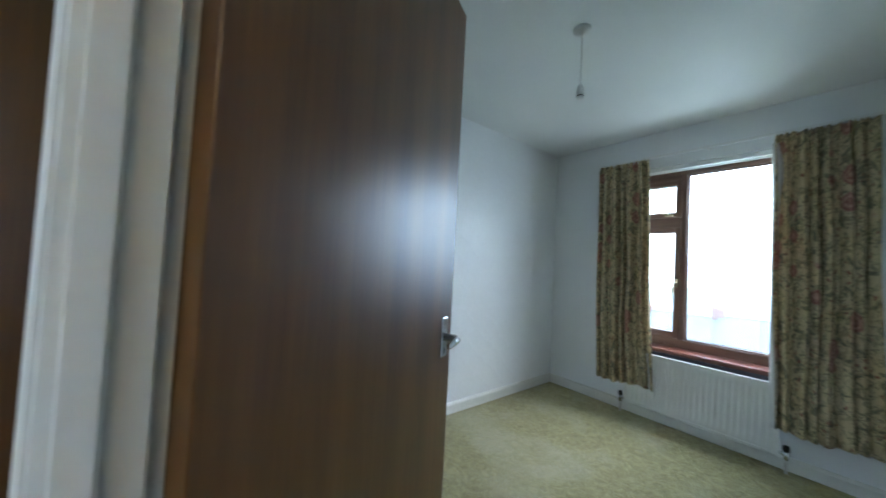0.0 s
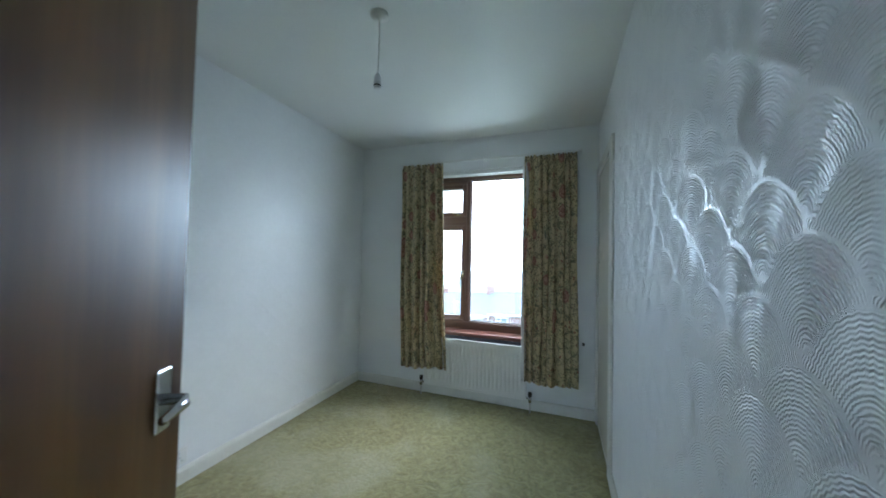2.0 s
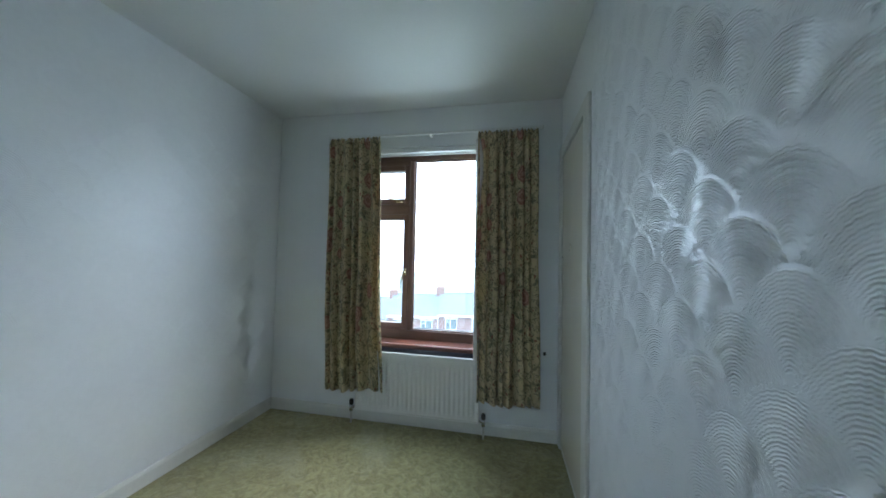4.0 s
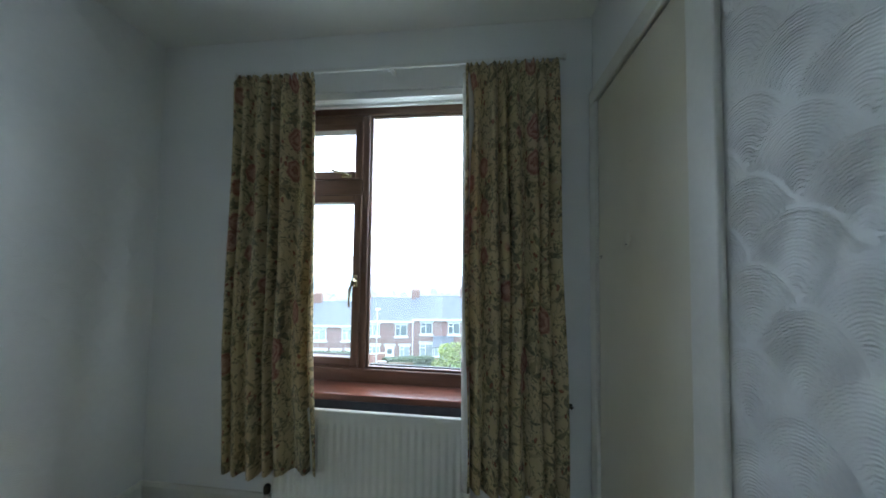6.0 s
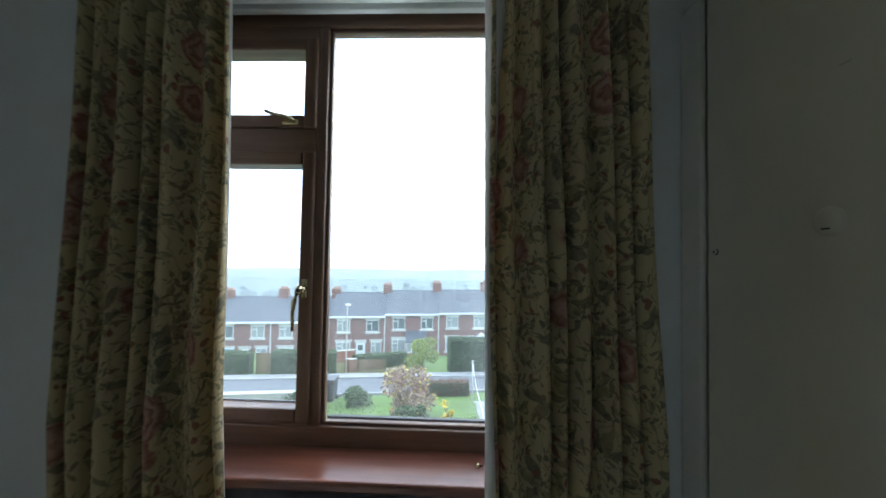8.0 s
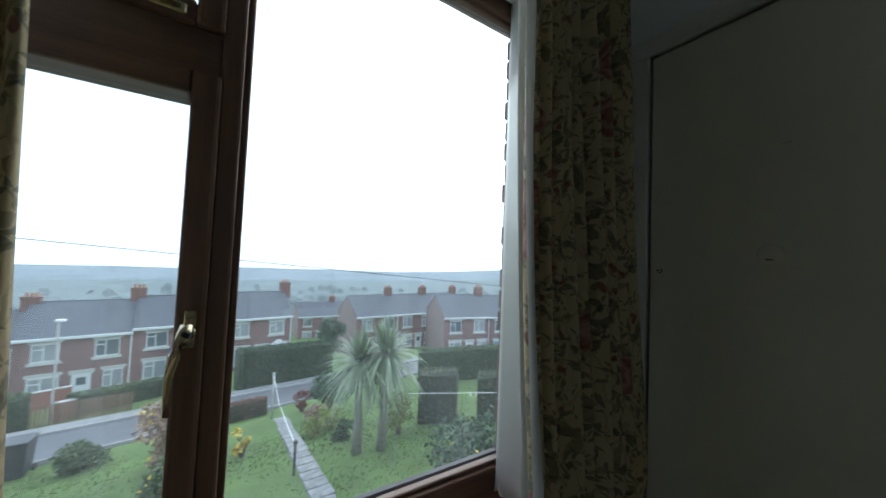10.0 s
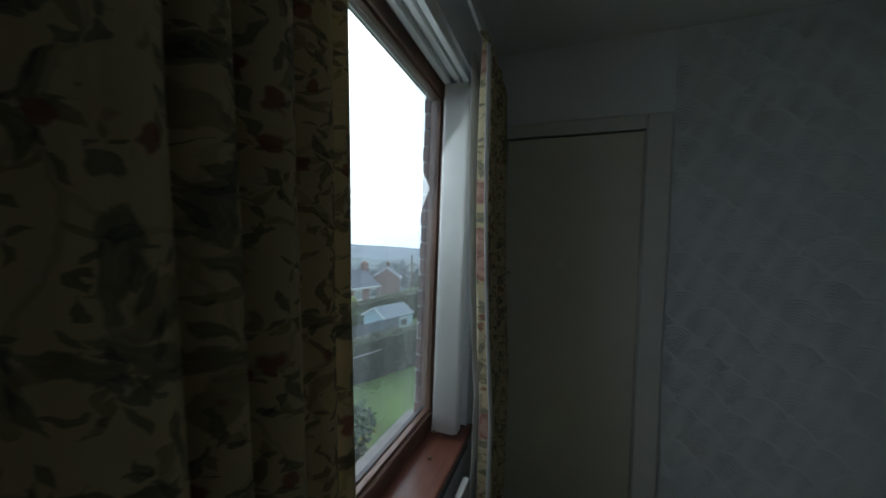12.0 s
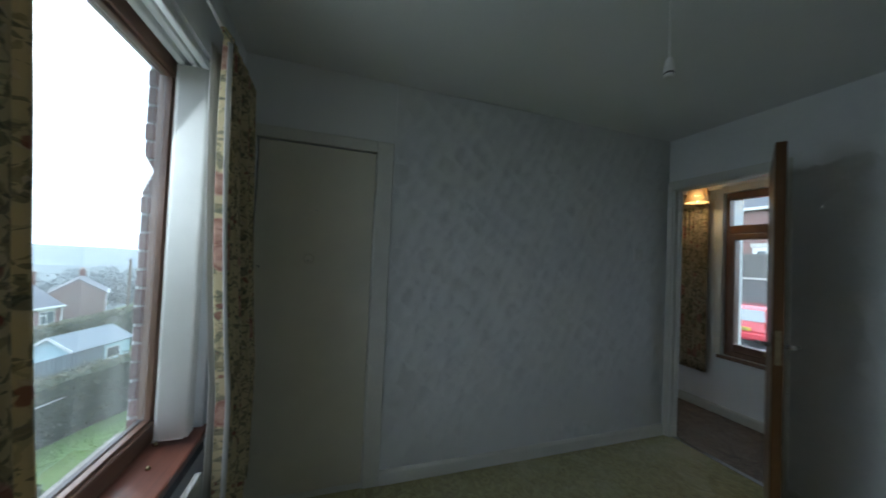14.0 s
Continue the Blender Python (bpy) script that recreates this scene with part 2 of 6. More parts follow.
        for k, turn in enumerate(fan):
            vrn, xyz = n.new("ShaderNodeVectorRotate"), n.new("ShaderNodeSeparateXYZ")
            vrn.rotation_type = 'Z_AXIS'
            l.new(at, vrn.inputs["Vector"]), l.new(calc('MULTIPLY_ADD', sep.outputs[0], 6.28, turn), vrn.inputs["Angle"]), l.new(vrn.outputs[0], xyz.inputs[0])
            a = calc('MULTIPLY_ADD', xyz.outputs[0], 2 / long, -1.0)
            bow = calc('ADD', xyz.outputs[1], calc('MULTIPLY', calc('MULTIPLY', a, a), 0.05))
            half = calc('MULTIPLY', calc('SUBTRACT', 1.0, calc('MULTIPLY', a, a)), wide)
            off = calc('ABSOLUTE', bow)
            inside = n.new("ShaderNodeMapRange")
            inside.inputs[1].default_value, inside.inputs[2].default_value = 0.0, 0.02
            l.new(calc('SUBTRACT', half, off), inside.inputs[0])
            rib = n.new("ShaderNodeMapRange")
            rib.inputs[1].default_value, rib.inputs[2].default_value = 0.012, 0.004
            l.new(off, rib.inputs[0])
            dark, light = ((0.06, 0.068, 0.05, 1), (0.17, 0.17, 0.115, 1)) if k != 1 else ((0.20, 0.17, 0.09, 1), (0.38, 0.31, 0.18, 1))
            leaf = lay(lay(dark, light, tr.outputs[0]), (0.26, 0.24, 0.16, 1), rib.outputs[0], 0.6)
            col = lay(col, leaf, calc('MULTIPLY', inside.outputs[0], shown), 0.68)
    # hanging red heart buds
    for rot, sh, keep in ((0.1, 9.0, 0.24), (-0.3, 11.5, 0.20)):
        mask, _ = blot((36, 25, 1), rot, (seed + sh, 2, 0), 0.25, 0.31, keep)
        col = lay(col, (0.27, 0.085, 0.065, 1), mask, 0.8)
    # large roses with ringed petals
    mask, vr = blot((6.6, 5.6, 1), 0.0, (seed + 3, 5, 0), 0.335, 0.36, 0.55)
    ring, rm = n.new("ShaderNodeMath"), n.new("ShaderNodeMath")
    rm.operation, ring.operation = 'MULTIPLY_ADD', 'SINE'
    rm.inputs[1].default_value = 46.0
    pw = n.new("ShaderNodeMath")
    pw.operation = 'MULTIPLY'
    pw.inputs[1].default_value = 7.0
    l.new(tone.outputs[0], pw.inputs[0]), l.new(vr.outputs["Distance"], rm.inputs[0]), l.new(pw.outputs[0], rm.inputs[2])
    l.new(rm.outputs[0], ring.inputs[0])
    pr = n.new("ShaderNodeMapRange")
    pr.inputs[1].default_value, pr.inputs[2].default_value = -1.0, 1.0
    l.new(ring.outputs[0], pr.inputs[0])
    rose = lay((0.26, 0.075, 0.06, 1), (0.56, 0.33, 0.25, 1), pr.outputs[0])
    rose = lay(rose, (0.66, 0.44, 0.32, 1), tr.outputs[0], 0.35)
    col = lay(col, rose, mask, 0.9)
    l.new(col, b.inputs["Base Color"])
    weave = n.new("ShaderNodeTexNoise")
    weave.inputs["Scale"].default_value = 500
    l.new(uv.outputs[0], weave.inputs["Vector"])
    bp = n.new("ShaderNodeBump")
    bp.inputs["Strength"].default_value, bp.inputs["Distance"].default_value = 0.3, 0.0008
    l.new(weave.outputs[0], bp.inputs["Height"]), l.new(bp.outputs[0], b.inputs["Normal"])
    see_through(m, col, 0.30)
    return m


def brick_material(name, a, c, mortar, scale=1.0):
    m = material(name, a, 0.85)
    n, l = nodes_of(m)
    b = n["Principled BSDF"]
    tc, mp, br = n.new("ShaderNodeTexCoord"), n.new("ShaderNodeMapping"), n.new("ShaderNodeTexBrick")
    mp.inputs["Rotation"].default_value = (radians(90), 0, 0)
    br.inputs["Scale"].default_value = scale
    br.inputs["Brick Width"].default_value, br.inputs["Row Height"].default_value, br.inputs["Mortar Size"].default_value = 0.225, 0.075, 0.008
    br.inputs["Color1"].default_value, br.inputs["Color2"].default_value, br.inputs["Mortar"].default_value = (*a, 1), (*c, 1), (*mortar, 1)
    l.new(tc.outputs["Object"], mp.inputs[0]), l.new(mp.outputs[0], br.inputs["Vector"]), l.new(br.outputs[0], b.inputs["Base Color"])
    return m


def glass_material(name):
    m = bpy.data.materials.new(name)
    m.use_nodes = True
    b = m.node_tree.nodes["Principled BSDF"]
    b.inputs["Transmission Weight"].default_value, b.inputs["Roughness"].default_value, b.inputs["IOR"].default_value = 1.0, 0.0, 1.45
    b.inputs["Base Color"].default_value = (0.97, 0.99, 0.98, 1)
    # a thin, streaky film of dust, its pale scatter also standing in for haze
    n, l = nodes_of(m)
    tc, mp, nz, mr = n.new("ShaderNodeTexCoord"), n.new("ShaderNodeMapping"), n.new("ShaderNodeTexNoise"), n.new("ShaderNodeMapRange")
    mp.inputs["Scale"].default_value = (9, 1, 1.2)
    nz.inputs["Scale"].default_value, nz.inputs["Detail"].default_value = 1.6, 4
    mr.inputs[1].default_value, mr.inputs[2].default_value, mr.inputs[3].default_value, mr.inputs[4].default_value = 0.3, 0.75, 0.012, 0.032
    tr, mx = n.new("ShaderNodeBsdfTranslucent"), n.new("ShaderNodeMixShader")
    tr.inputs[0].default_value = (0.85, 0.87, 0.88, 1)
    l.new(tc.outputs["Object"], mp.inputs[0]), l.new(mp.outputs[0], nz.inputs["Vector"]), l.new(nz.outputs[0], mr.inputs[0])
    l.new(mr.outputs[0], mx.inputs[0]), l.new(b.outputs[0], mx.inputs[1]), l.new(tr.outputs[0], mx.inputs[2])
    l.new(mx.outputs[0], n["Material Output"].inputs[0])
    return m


def leaf_material(name, dark, light):
    m = material(name, light, 0.55)
    n, l = nodes_of(m)
    b = n["Principled BSDF"]
    g = n.new("ShaderNodeNewGeometry")
    mix = n.new("ShaderNodeMix")
    mix.data_type = 'RGBA'
    mix.inputs[6].default_value, mix.inputs[7].default_value = (*dark, 1), (*light, 1)
    l.new(g.outputs["Random Per Island"], mix.inputs[0]), l.new(mix.outputs[2], b.inputs["Base Color"])
    return m


M_PLASTER = material("glossy_white_plaster", (0.79, 0.80, 0.80), 0.30, vary=0.04, scale=2, fine=220, bump=0.0007)


def combed(name):
    """The plaster's paint with the comb's ridges, from the distance and depth that the mesh carries."""
    m = material(name, (0.79, 0.80, 0.80), 0.29, vary=0.04, scale=2, fine=220)
    n, l = nodes_of(m)

    def op(kind, x, y):
        q = n.new("ShaderNodeMath")
        q.operation = kind
        for socket, value in zip(q.inputs, (x, y)):
            if isinstance(value, (int, float)):
                socket.default_value = value
            else:
                l.new(value, socket)
        return q.outputs[0]
    wave, depth, grain, tc = n.new("ShaderNodeAttribute"), n.new("ShaderNodeAttribute"), n.new("ShaderNodeTexNoise"), n.new("ShaderNodeTexCoord")
    wave.attribute_name, depth.attribute_name = "comb_wave", "comb_depth"
    grain.inputs["Scale"].default_value, grain.inputs["Detail"].default_value = 90, 4
    l.new(tc.outputs["Object"], grain.inputs["Vector"])
    d = op('ADD', wave.outputs["Fac"], op('MULTIPLY', grain.outputs[0], 0.0022))
    ridge = op('ADD', op('SINE', op('MULTIPLY', d, 2 * math.pi / 0.0062), 0), op('MULTIPLY', op('SINE', op('MULTIPLY', d, 2 * math.pi / 0.0147), 0), 0.55))
    height = op('ADD', op('MULTIPLY', ridge, depth.outputs["Fac"]), op('MULTIPLY', grain.outputs[0], 0.5))
    bp = n.new("ShaderNodeBump")
    bp.inputs["Strength"].default_value, bp.inputs["Distance"].default_value = 1.0, 0.0014
    l.new(height, bp.inputs["Height"]), l.new(bp.outputs[0], n["Principled BSDF"].inputs["Normal"])
    return m


M_COMBED = combed("combed_white_plaster")
M_ARTEX_L = fan_plaster("fan_plaster_faint", 1, 0.1, 0.0008)
M_ARTEX_Y = fan_plaster("fan_plaster_end", 0, 0.4, 0.001)
M_WALL = material("white_wall_paint", (0.79, 0.80, 0.80), 0.55, vary=0.035, scale=3, fine=90, bump=0.0012)
M_CEIL = material("ceiling_paint", (0.80, 0.81, 0.80), 0.6, vary=0.03, scale=2, fine=70, bump=0.001)
M_GLOSS = material("cream_gloss_paint", (0.70, 0.66, 0.54), 0.3, vary=0.05, scale=4, fine=9, bump=0.0012, coat=0.35)
M_TRIM = material("white_gloss_trim", (0.70, 0.69, 0.64), 0.3, vary=0.06, scale=7, fine=50, bump=0.0005)
M_CARPET = carpet_material("olive_carpet", (0.275, 0.245, 0.105), (0.42, 0.375, 0.175), (0.48, 0.45, 0.29))
M_HALLCARPET = carpet_material("brown_carpet", (0.13, 0.095, 0.07), (0.25, 0.19, 0.14), (0.26, 0.21, 0.17))
M_DOOR = veneer("door_veneer", (0.090, 0.036, 0.008), (0.165, 0.073, 0.016), 0.38, coat=0.18)
M_FRAME = veneer("brown_window_foil", (0.105, 0.055, 0.036), (0.215, 0.118, 0.074), 0.34, (30, 30, 2), 0.1)
M_FRAMEH = veneer("brown_window_foil_across", (0.105, 0.055, 0.036), (0.215, 0.118, 0.074), 0.34, (2, 30, 30), 0.1)
M_SILL = veneer("red_brown_sill", (0.12, 0.042, 0.027), (0.235, 0.085, 0.052), 0.28, (1.5, 25, 25), 0.3)
M_SILLSHADE = material("sill_shade_grey", (0.10, 0.10, 0.12), 0.7, vary=0.3, scale=12)
M_RAD = material("white_radiator_enamel", (0.76, 0.75, 0.71), 0.3, vary=0.03)
M_PLASTIC = material("white_plastic", (0.74, 0.74, 0.72), 0.35, vary=0.03)
M_BLIND = material("cream_blind_fabric", (0.72, 0.70, 0.64), 0.6, vary=0.05, scale=8, fine=300, bump=0.0004)
M_CHROME = material("satin_chrome", (0.62, 0.62, 0.63), 0.2, 1.0, vary=0.06)
M_BRASS = material("worn_gold_metal", (0.52, 0.44, 0.28), 0.25, 1.0, vary=0.15, scale=30)
M_DARKMETAL = material("dark_metal", (0.06, 0.055, 0.05), 0.45, 0.6)
M_COPPER = material("painted_pipe", (0.55, 0.52, 0.46), 0.4)
M_GASKET = material("black_gasket", (0.02, 0.02, 0.022), 0.5)
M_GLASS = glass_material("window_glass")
M_CURTAIN_A = floral("floral_cotton", (0.66, 0.55, 0.33), (0.54, 0.44, 0.24), 1.7)
M_LINING = material("curtain_lining", (0.72, 0.71, 0.70), 0.85, vary=0.05)
see_through(M_LINING, (0.7, 0.68, 0.62, 1), 0.3)
M_BRICK = material("red_brick", (0.15, 0.085, 0.072), 0.9, vary=0.3, scale=20, fine=120, bump=0.002, per_object=0.3)
M_MORTAR = material("mortar", (0.27, 0.255, 0.235), 0.95, vary=0.15, scale=30, bump=0.002)


# ---- building helpers ----
def mesh_of(name, bm, mat, smooth=False):
    me = bpy.data.meshes.new(name)
    bm.normal_update()
    bm.to_mesh(me)
    bm.free()
    for m in (mat if isinstance(mat, (list, tuple)) else [mat]):
        me.materials.append(m)
    if smooth:
        for p in me.polygons:
            p.use_smooth = True
    return me


def part(name, bm, mat, parent=None, label="", smooth=False, at=None):
    """Links a bmesh as one mesh object, under a thing or a part."""
    ob = new(name, mesh_of(name, bm, mat, smooth))
    if at is not None:
        ob.matrix_basis = at
    if parent is not None:
        ob.parent = parent
    if label:
        ob["label"] = label
    return ob


def box(x0, x1, y0, y1, z0, z1, bevel=0.0, bm=None, segments=1):
    bm = bm or bmesh.new()
    r = bmesh.ops.create_cube(bm, size=1.0)
    for v in r["verts"]:
        v.co = Vector(((x0 + x1) / 2 + v.co.x * (x1 - x0), (y0 + y1) / 2 + v.co.y * (y1 - y0), (z0 + z1) / 2 + v.co.z * (z1 - z0)))
    if bevel:
        edges = {e for v in r["verts"] for e in v.link_edges}
        bmesh.ops.bevel(bm, geom=list(edges), offset=bevel, segments=segments, affect='EDGES', profile=0.5)
    return bm


def tube(points, radius, sides=8, bm=None, radii=None):
    """A round bar along a line of points, closed at the ends."""
    bm = bm or bmesh.new()
    pts = [Vector(p) for p in points]
    rings = []
    for i, p in enumerate(pts):
        d = (pts[min(i + 1, len(pts) - 1)] - pts[max(i - 1, 0)]).normalized()
        a = d.orthogonal().normalized() if abs(d.z) < 0.95 else Vector((1, 0, 0))
        a = (a - d * a.dot(d)).normalized()
        c = d.cross(a)
        r = radii[i] if radii else radius
        rings.append([bm.verts.new(p + (a * math.cos(k * 2 * math.pi / sides) + c * math.sin(k * 2 * math.pi / sides)) * r) for k in range(sides)])
    for r0, r1 in zip(rings, rings[1:]):
        for k in range(sides):
            bm.faces.new((r0[k], r0[(k + 1) % sides], r1[(k + 1) % sides], r1[k]))
    bm.faces.new(rings[0][::-1]), bm.faces.new(rings[-1])
    bmesh.ops.recalc_face_normals(bm, faces=bm.faces)
    return bm


def lathe(profile, sides=20, bm=None, at=(0, 0, 0)):
    """Profile of (radius, z), turned about z."""
    bm = bm or bmesh.new()
    rings = [[bm.verts.new((at[0] + r * math.cos(k * 2 * math.pi / sides), at[1] + r * math.sin(k * 2 * math.pi / sides), at[2] + z)) for k in range(sides)] for r, z in profile]
    for r0, r1 in zip(rings, rings[1:]):
        for k in range(sides):
            bm.faces.new((r0[k], r0[(k + 1) % sides], r1[(k + 1) % sides], r1[k]))
    bm.faces.new(rings[0][::-1]), bm.faces.new(rings[-1])
    bmesh.ops.recalc_face_normals(bm, faces=bm.faces)
    return bm


def wall(name, axis, at, thick, u0, u1, z0, z1, holes, mat):
    """A wall with real openings. axis 'x': its face lies at x = at and u runs along y; 'y': the other way. holes: (u0, u1, z0, z1)."""
    us = sorted({u0, u1, *[h[0] for h in holes], *[h[1] for h in holes]})
    zs = sorted({z0, z1, *[h[2] for h in holes], *[h[3] for h in holes]})
    bm = bmesh.new()
    made = {}

    def vert(u, z, side):
        key = (round(u, 4), round(z, 4), side)
        if key not in made:
            w = at + side * thick
            made[key] = bm.verts.new((w, u, z) if axis == 'x' else (u, w, z))
        return made[key]

    def solid(i, j):
        if not (0 <= i < len(us) - 1 and 0 <= j < len(zs) - 1):
            return False
        cu, cz = (us[i] + us[i + 1]) / 2, (zs[j] + zs[j + 1]) / 2
        return not any(h[0] < cu < h[1] and h[2] < cz < h[3] for h in holes)
    for i in range(len(us) - 1):
        for j in range(len(zs) - 1):
            if not solid(i, j):
                continue
            a, b, c, d = (us[i], zs[j]), (us[i + 1], zs[j]), (us[i + 1], zs[j + 1]), (us[i], zs[j + 1])
            for s in (0, 1):
                bm.faces.new([vert(*p, s) for p in (a, b, c, d)])
            for (p, q), (di, dj) in (((a, b), (0, -1)), ((b, c), (1, 0)), ((c, d), (0, 1)), ((d, a), (-1, 0))):
                if not solid(i + di, j + dj):
                    bm.faces.new([vert(*p, 0), vert(*q, 0), vert(*q, 1), vert(*p, 1)])
    bmesh.ops.recalc_face_normals(bm, faces=bm.faces)
    ob = part(name, bm, mat)
    return tagged(ob, kind="structure")


def thing(name, label, category, group="", at=(0, 0, 0)):
    ob = new(name)
    ob.location = at
    ob.empty_display_size = 0.05
    return tagged(ob, label, category, group)


def holder(name, label, parent, at):
    """An Empty for a part that has pieces of its own."""
    ob = new(name)
    ob.parent, ob.location, ob.empty_display_size = parent, at, 0.03
    ob["label"] = label
    return ob


# ---- the room: right wall x = 0, window wall y = 0 ----
XL, YB, H = -2.26, -3.115, 2.41
WX0, WX1, WZ0, WZ1 = -1.62, -0.315, 0.60, 2.11   # window opening
DX0, DX1, DH = -0.70, -0.045, 1.985              # doorway in the back wall
HYB = -4.00                                      # landing's far wall

wall_window = wall("wall_north", 'y', 0.0, 0.262, XL - 0.25, 0.30, -0.3, H + 0.3, [(WX0, WX1, WZ0 - 0.035, WZ1)], M_WALL)
tagged(wall_window, "plain white painted outside wall around the window", "wall")
wall_right = wall("wall_east", 'x', 0.0, 0.12, YB - 0.075, 0.0, -0.3, H + 0.3, [(-0.713, -0.07, 0.02, 1.975)], M_PLASTER)
tagged(wall_right, "white painted wall with combed fan plaster", "wall")
wall_left = wall("wall_west", 'x', XL, -0.12, YB, 0.0, -0.3, H + 0.3, [], M_ARTEX_L)
tagged(wall_left, "white painted wall with faint combed fan plaster", "wall")
wall_back = wall("wall_south", 'y', YB, -0.075, XL - 0.12, 0.0, -0.3, H + 0.3, [(DX0, DX1, -0.3, DH + 0.02)], M_ARTEX_Y)
tagged(wall_back, "white painted wall with the doorway to the landing", "wall")


def comb_fans(y0, y1, z0, z1, dy, dz):
    """Plaster combed in overlapping fans on the wall x = 0; each fan stands a little proud of the one above it."""
    rg = np.random.default_rng(17)
    ys, zs = np.arange(y0, y1, dy), np.arange(z0, z1 + dz, dz)
    Y, Z = np.meshgrid(ys, np.minimum(zs, z1))
    W, HH, R = 0.200, 0.084, 0.149
    jit = rg.uniform(-1, 1, (60, 60, 4))
    u = Y + 0.007 * np.sin(3.1 * Z + 1.7 * Y) + 0.004 * np.sin(9 * Z + 5 * Y) - 0.042
    v = Z + 0.007 * np.sin(2.6 * Y + 1.2) + 0.004 * np.sin(11 * Y + 3 * Z) - 0.087 + 5 * HH
    row = np.floor(v / HH).astype(int)

    def fan(r):
        off = (r % 2) * W / 2
        c = np.rint((u - off) / W).astype(int)
        j = jit[r % 60, c % 60]
        du, dv = u - off - c * W - 0.010 * j[..., 0], v - r * HH - 0.008 * j[..., 1]
        return np.sqrt(1.9 * (1 + 0.12 * j[..., 2]) * du * du + dv * dv), j, np.arctan2(du, dv)
    low, jl, al = fan(row - 1)
    high, jh, ah = fan(row)
    inside = low < R
    d, j, ang = np.where(inside, low, high), np.where(inside[..., None], jl, jh), np.where(inside, al, ah)
    soft = (np.sin(41 * Y + 13 * Z + 7 * j[..., 3]) + np.sin(23 * Z - 17 * Y + 4 * j[..., 0]) + np.sin(67 * Y + 29 * Z)) / 3
    wave = d + 0.0011 * np.sin(60 * ang / (1 + d) + 5 * j[..., 1]) + 0.0012 * soft
    amp = np.clip(0.72 + 0.5 * soft - 0.25 * np.abs(ang - 0.25 * j[..., 2]), 0.12, 1.1) * np.clip((d - 0.004) / 0.012, 0, 1)
    seam = np.zeros(d.shape, bool)          # the comb lifts off where one fan meets the next
    for ax in (0, 1):
        for step in (-1, 1):
            seam |= np.roll(j[..., 0], step, ax) != j[..., 0]
    amp[seam] = 0
    h = 0.0015 + 0.0004 * np.clip(d / R, 0, 1) ** 4 + 0.0003 * soft
    h[0, :] = h[-1, :] = h[:, 0] = h[:, -1] = -0.001
    co = np.stack([-h - 0.001, Y, np.minimum(Z, z1)], -1).reshape(-1, 3)
    m, n = Y.shape
    i = (np.arange(m - 1)[:, None] * n + np.arange(n - 1)[None, :]).reshape(-1)
    quad = np.stack([i, i + n, i + n + 1, i + 1], 1).reshape(-1).astype(np.int32)
    me = bpy.data.meshes.new("combed_plaster")
    me.vertices.add(len(co)), me.loops.add(len(quad)), me.polygons.add(len(i))
    me.vertices.foreach_set("co", co.reshape(-1).astype(np.float32))
    me.loops.foreach_set("vertex_index", quad)
    me.polygons.foreach_set("loop_start", (np.arange(len(i)) * 4).astype(np.int32))
    me.polygons.foreach_set("use_smooth", np.ones(len(i), bool))
    for name, values in (("comb_wave", wave), ("comb_depth", amp)):
        me.attributes.new(name, 'FLOAT', 'POINT').data.foreach_set("value", values.reshape(-1).astype(np.float32))
    me.update(calc_edges=True)
    me.materials.append(M_COMBED)
    ob = new("combed_plaster", me)
    ob.parent = wall_right
    ob["label"] = "white combed plaster in overlapping fans"


comb_fans(YB + 0.002, -0.812, 0.02, H - 0.001, 0.0050, 0.0040)
# landing
wall_hall = wall("wall_landing_far", 'y', HYB, -0.28, XL - 0.12, 1.2, -0.3, H + 0.3, [(-0.62, 0.118, 0.56, 2.09)], M_WALL)
tagged(wall_hall, "pale painted landing wall below the window", "wall")
wall_hl = wall("wall_landing_west", 'x', -1.62, -0.1, HYB, YB - 0.075, -0.3, H + 0.3, [(HYB + 0.06, YB - 0.10, 0.0, 1.985)], M_WALL)
tagged(wall_hl, "pale painted landing end wall", "wall")
wall_hr = wall("wall_landing_east", 'x', 1.0, 0.1, HYB, YB - 0.075, -0.3, H + 0.3, [], M_WALL)
tagged(wall_hr, "pale painted landing end wall", "wall")
wall_hn = wall("wall_landing_near", 'y', YB, -0.075, 0.12, 1.0, -0.3, H + 0.3, [], M_WALL)
tagged(wall_hn, "pale painted landing wall beside the doorway", "wall")

tagged(part("floor", box(XL - 0.1, 0.1, YB - 0.05, 0.02, -0.12, 0.0), M_CARPET), "worn olive green carpet with a short swirled pile", "carpet", kind="structure")
tagged(part("floor_landing", box(-1.75, 1.1, HYB - 0.02, YB - 0.05, -0.12, -0.002), M_HALLCARPET), "dull brown carpet on the landing", "carpet", kind="structure")
tagged(part("ceiling", box(XL - 0.2, 1.2, HYB - 0.2, 0.2, H, H + 0.16), M_CEIL), "plain white painted ceiling", "ceiling", kind="structure")


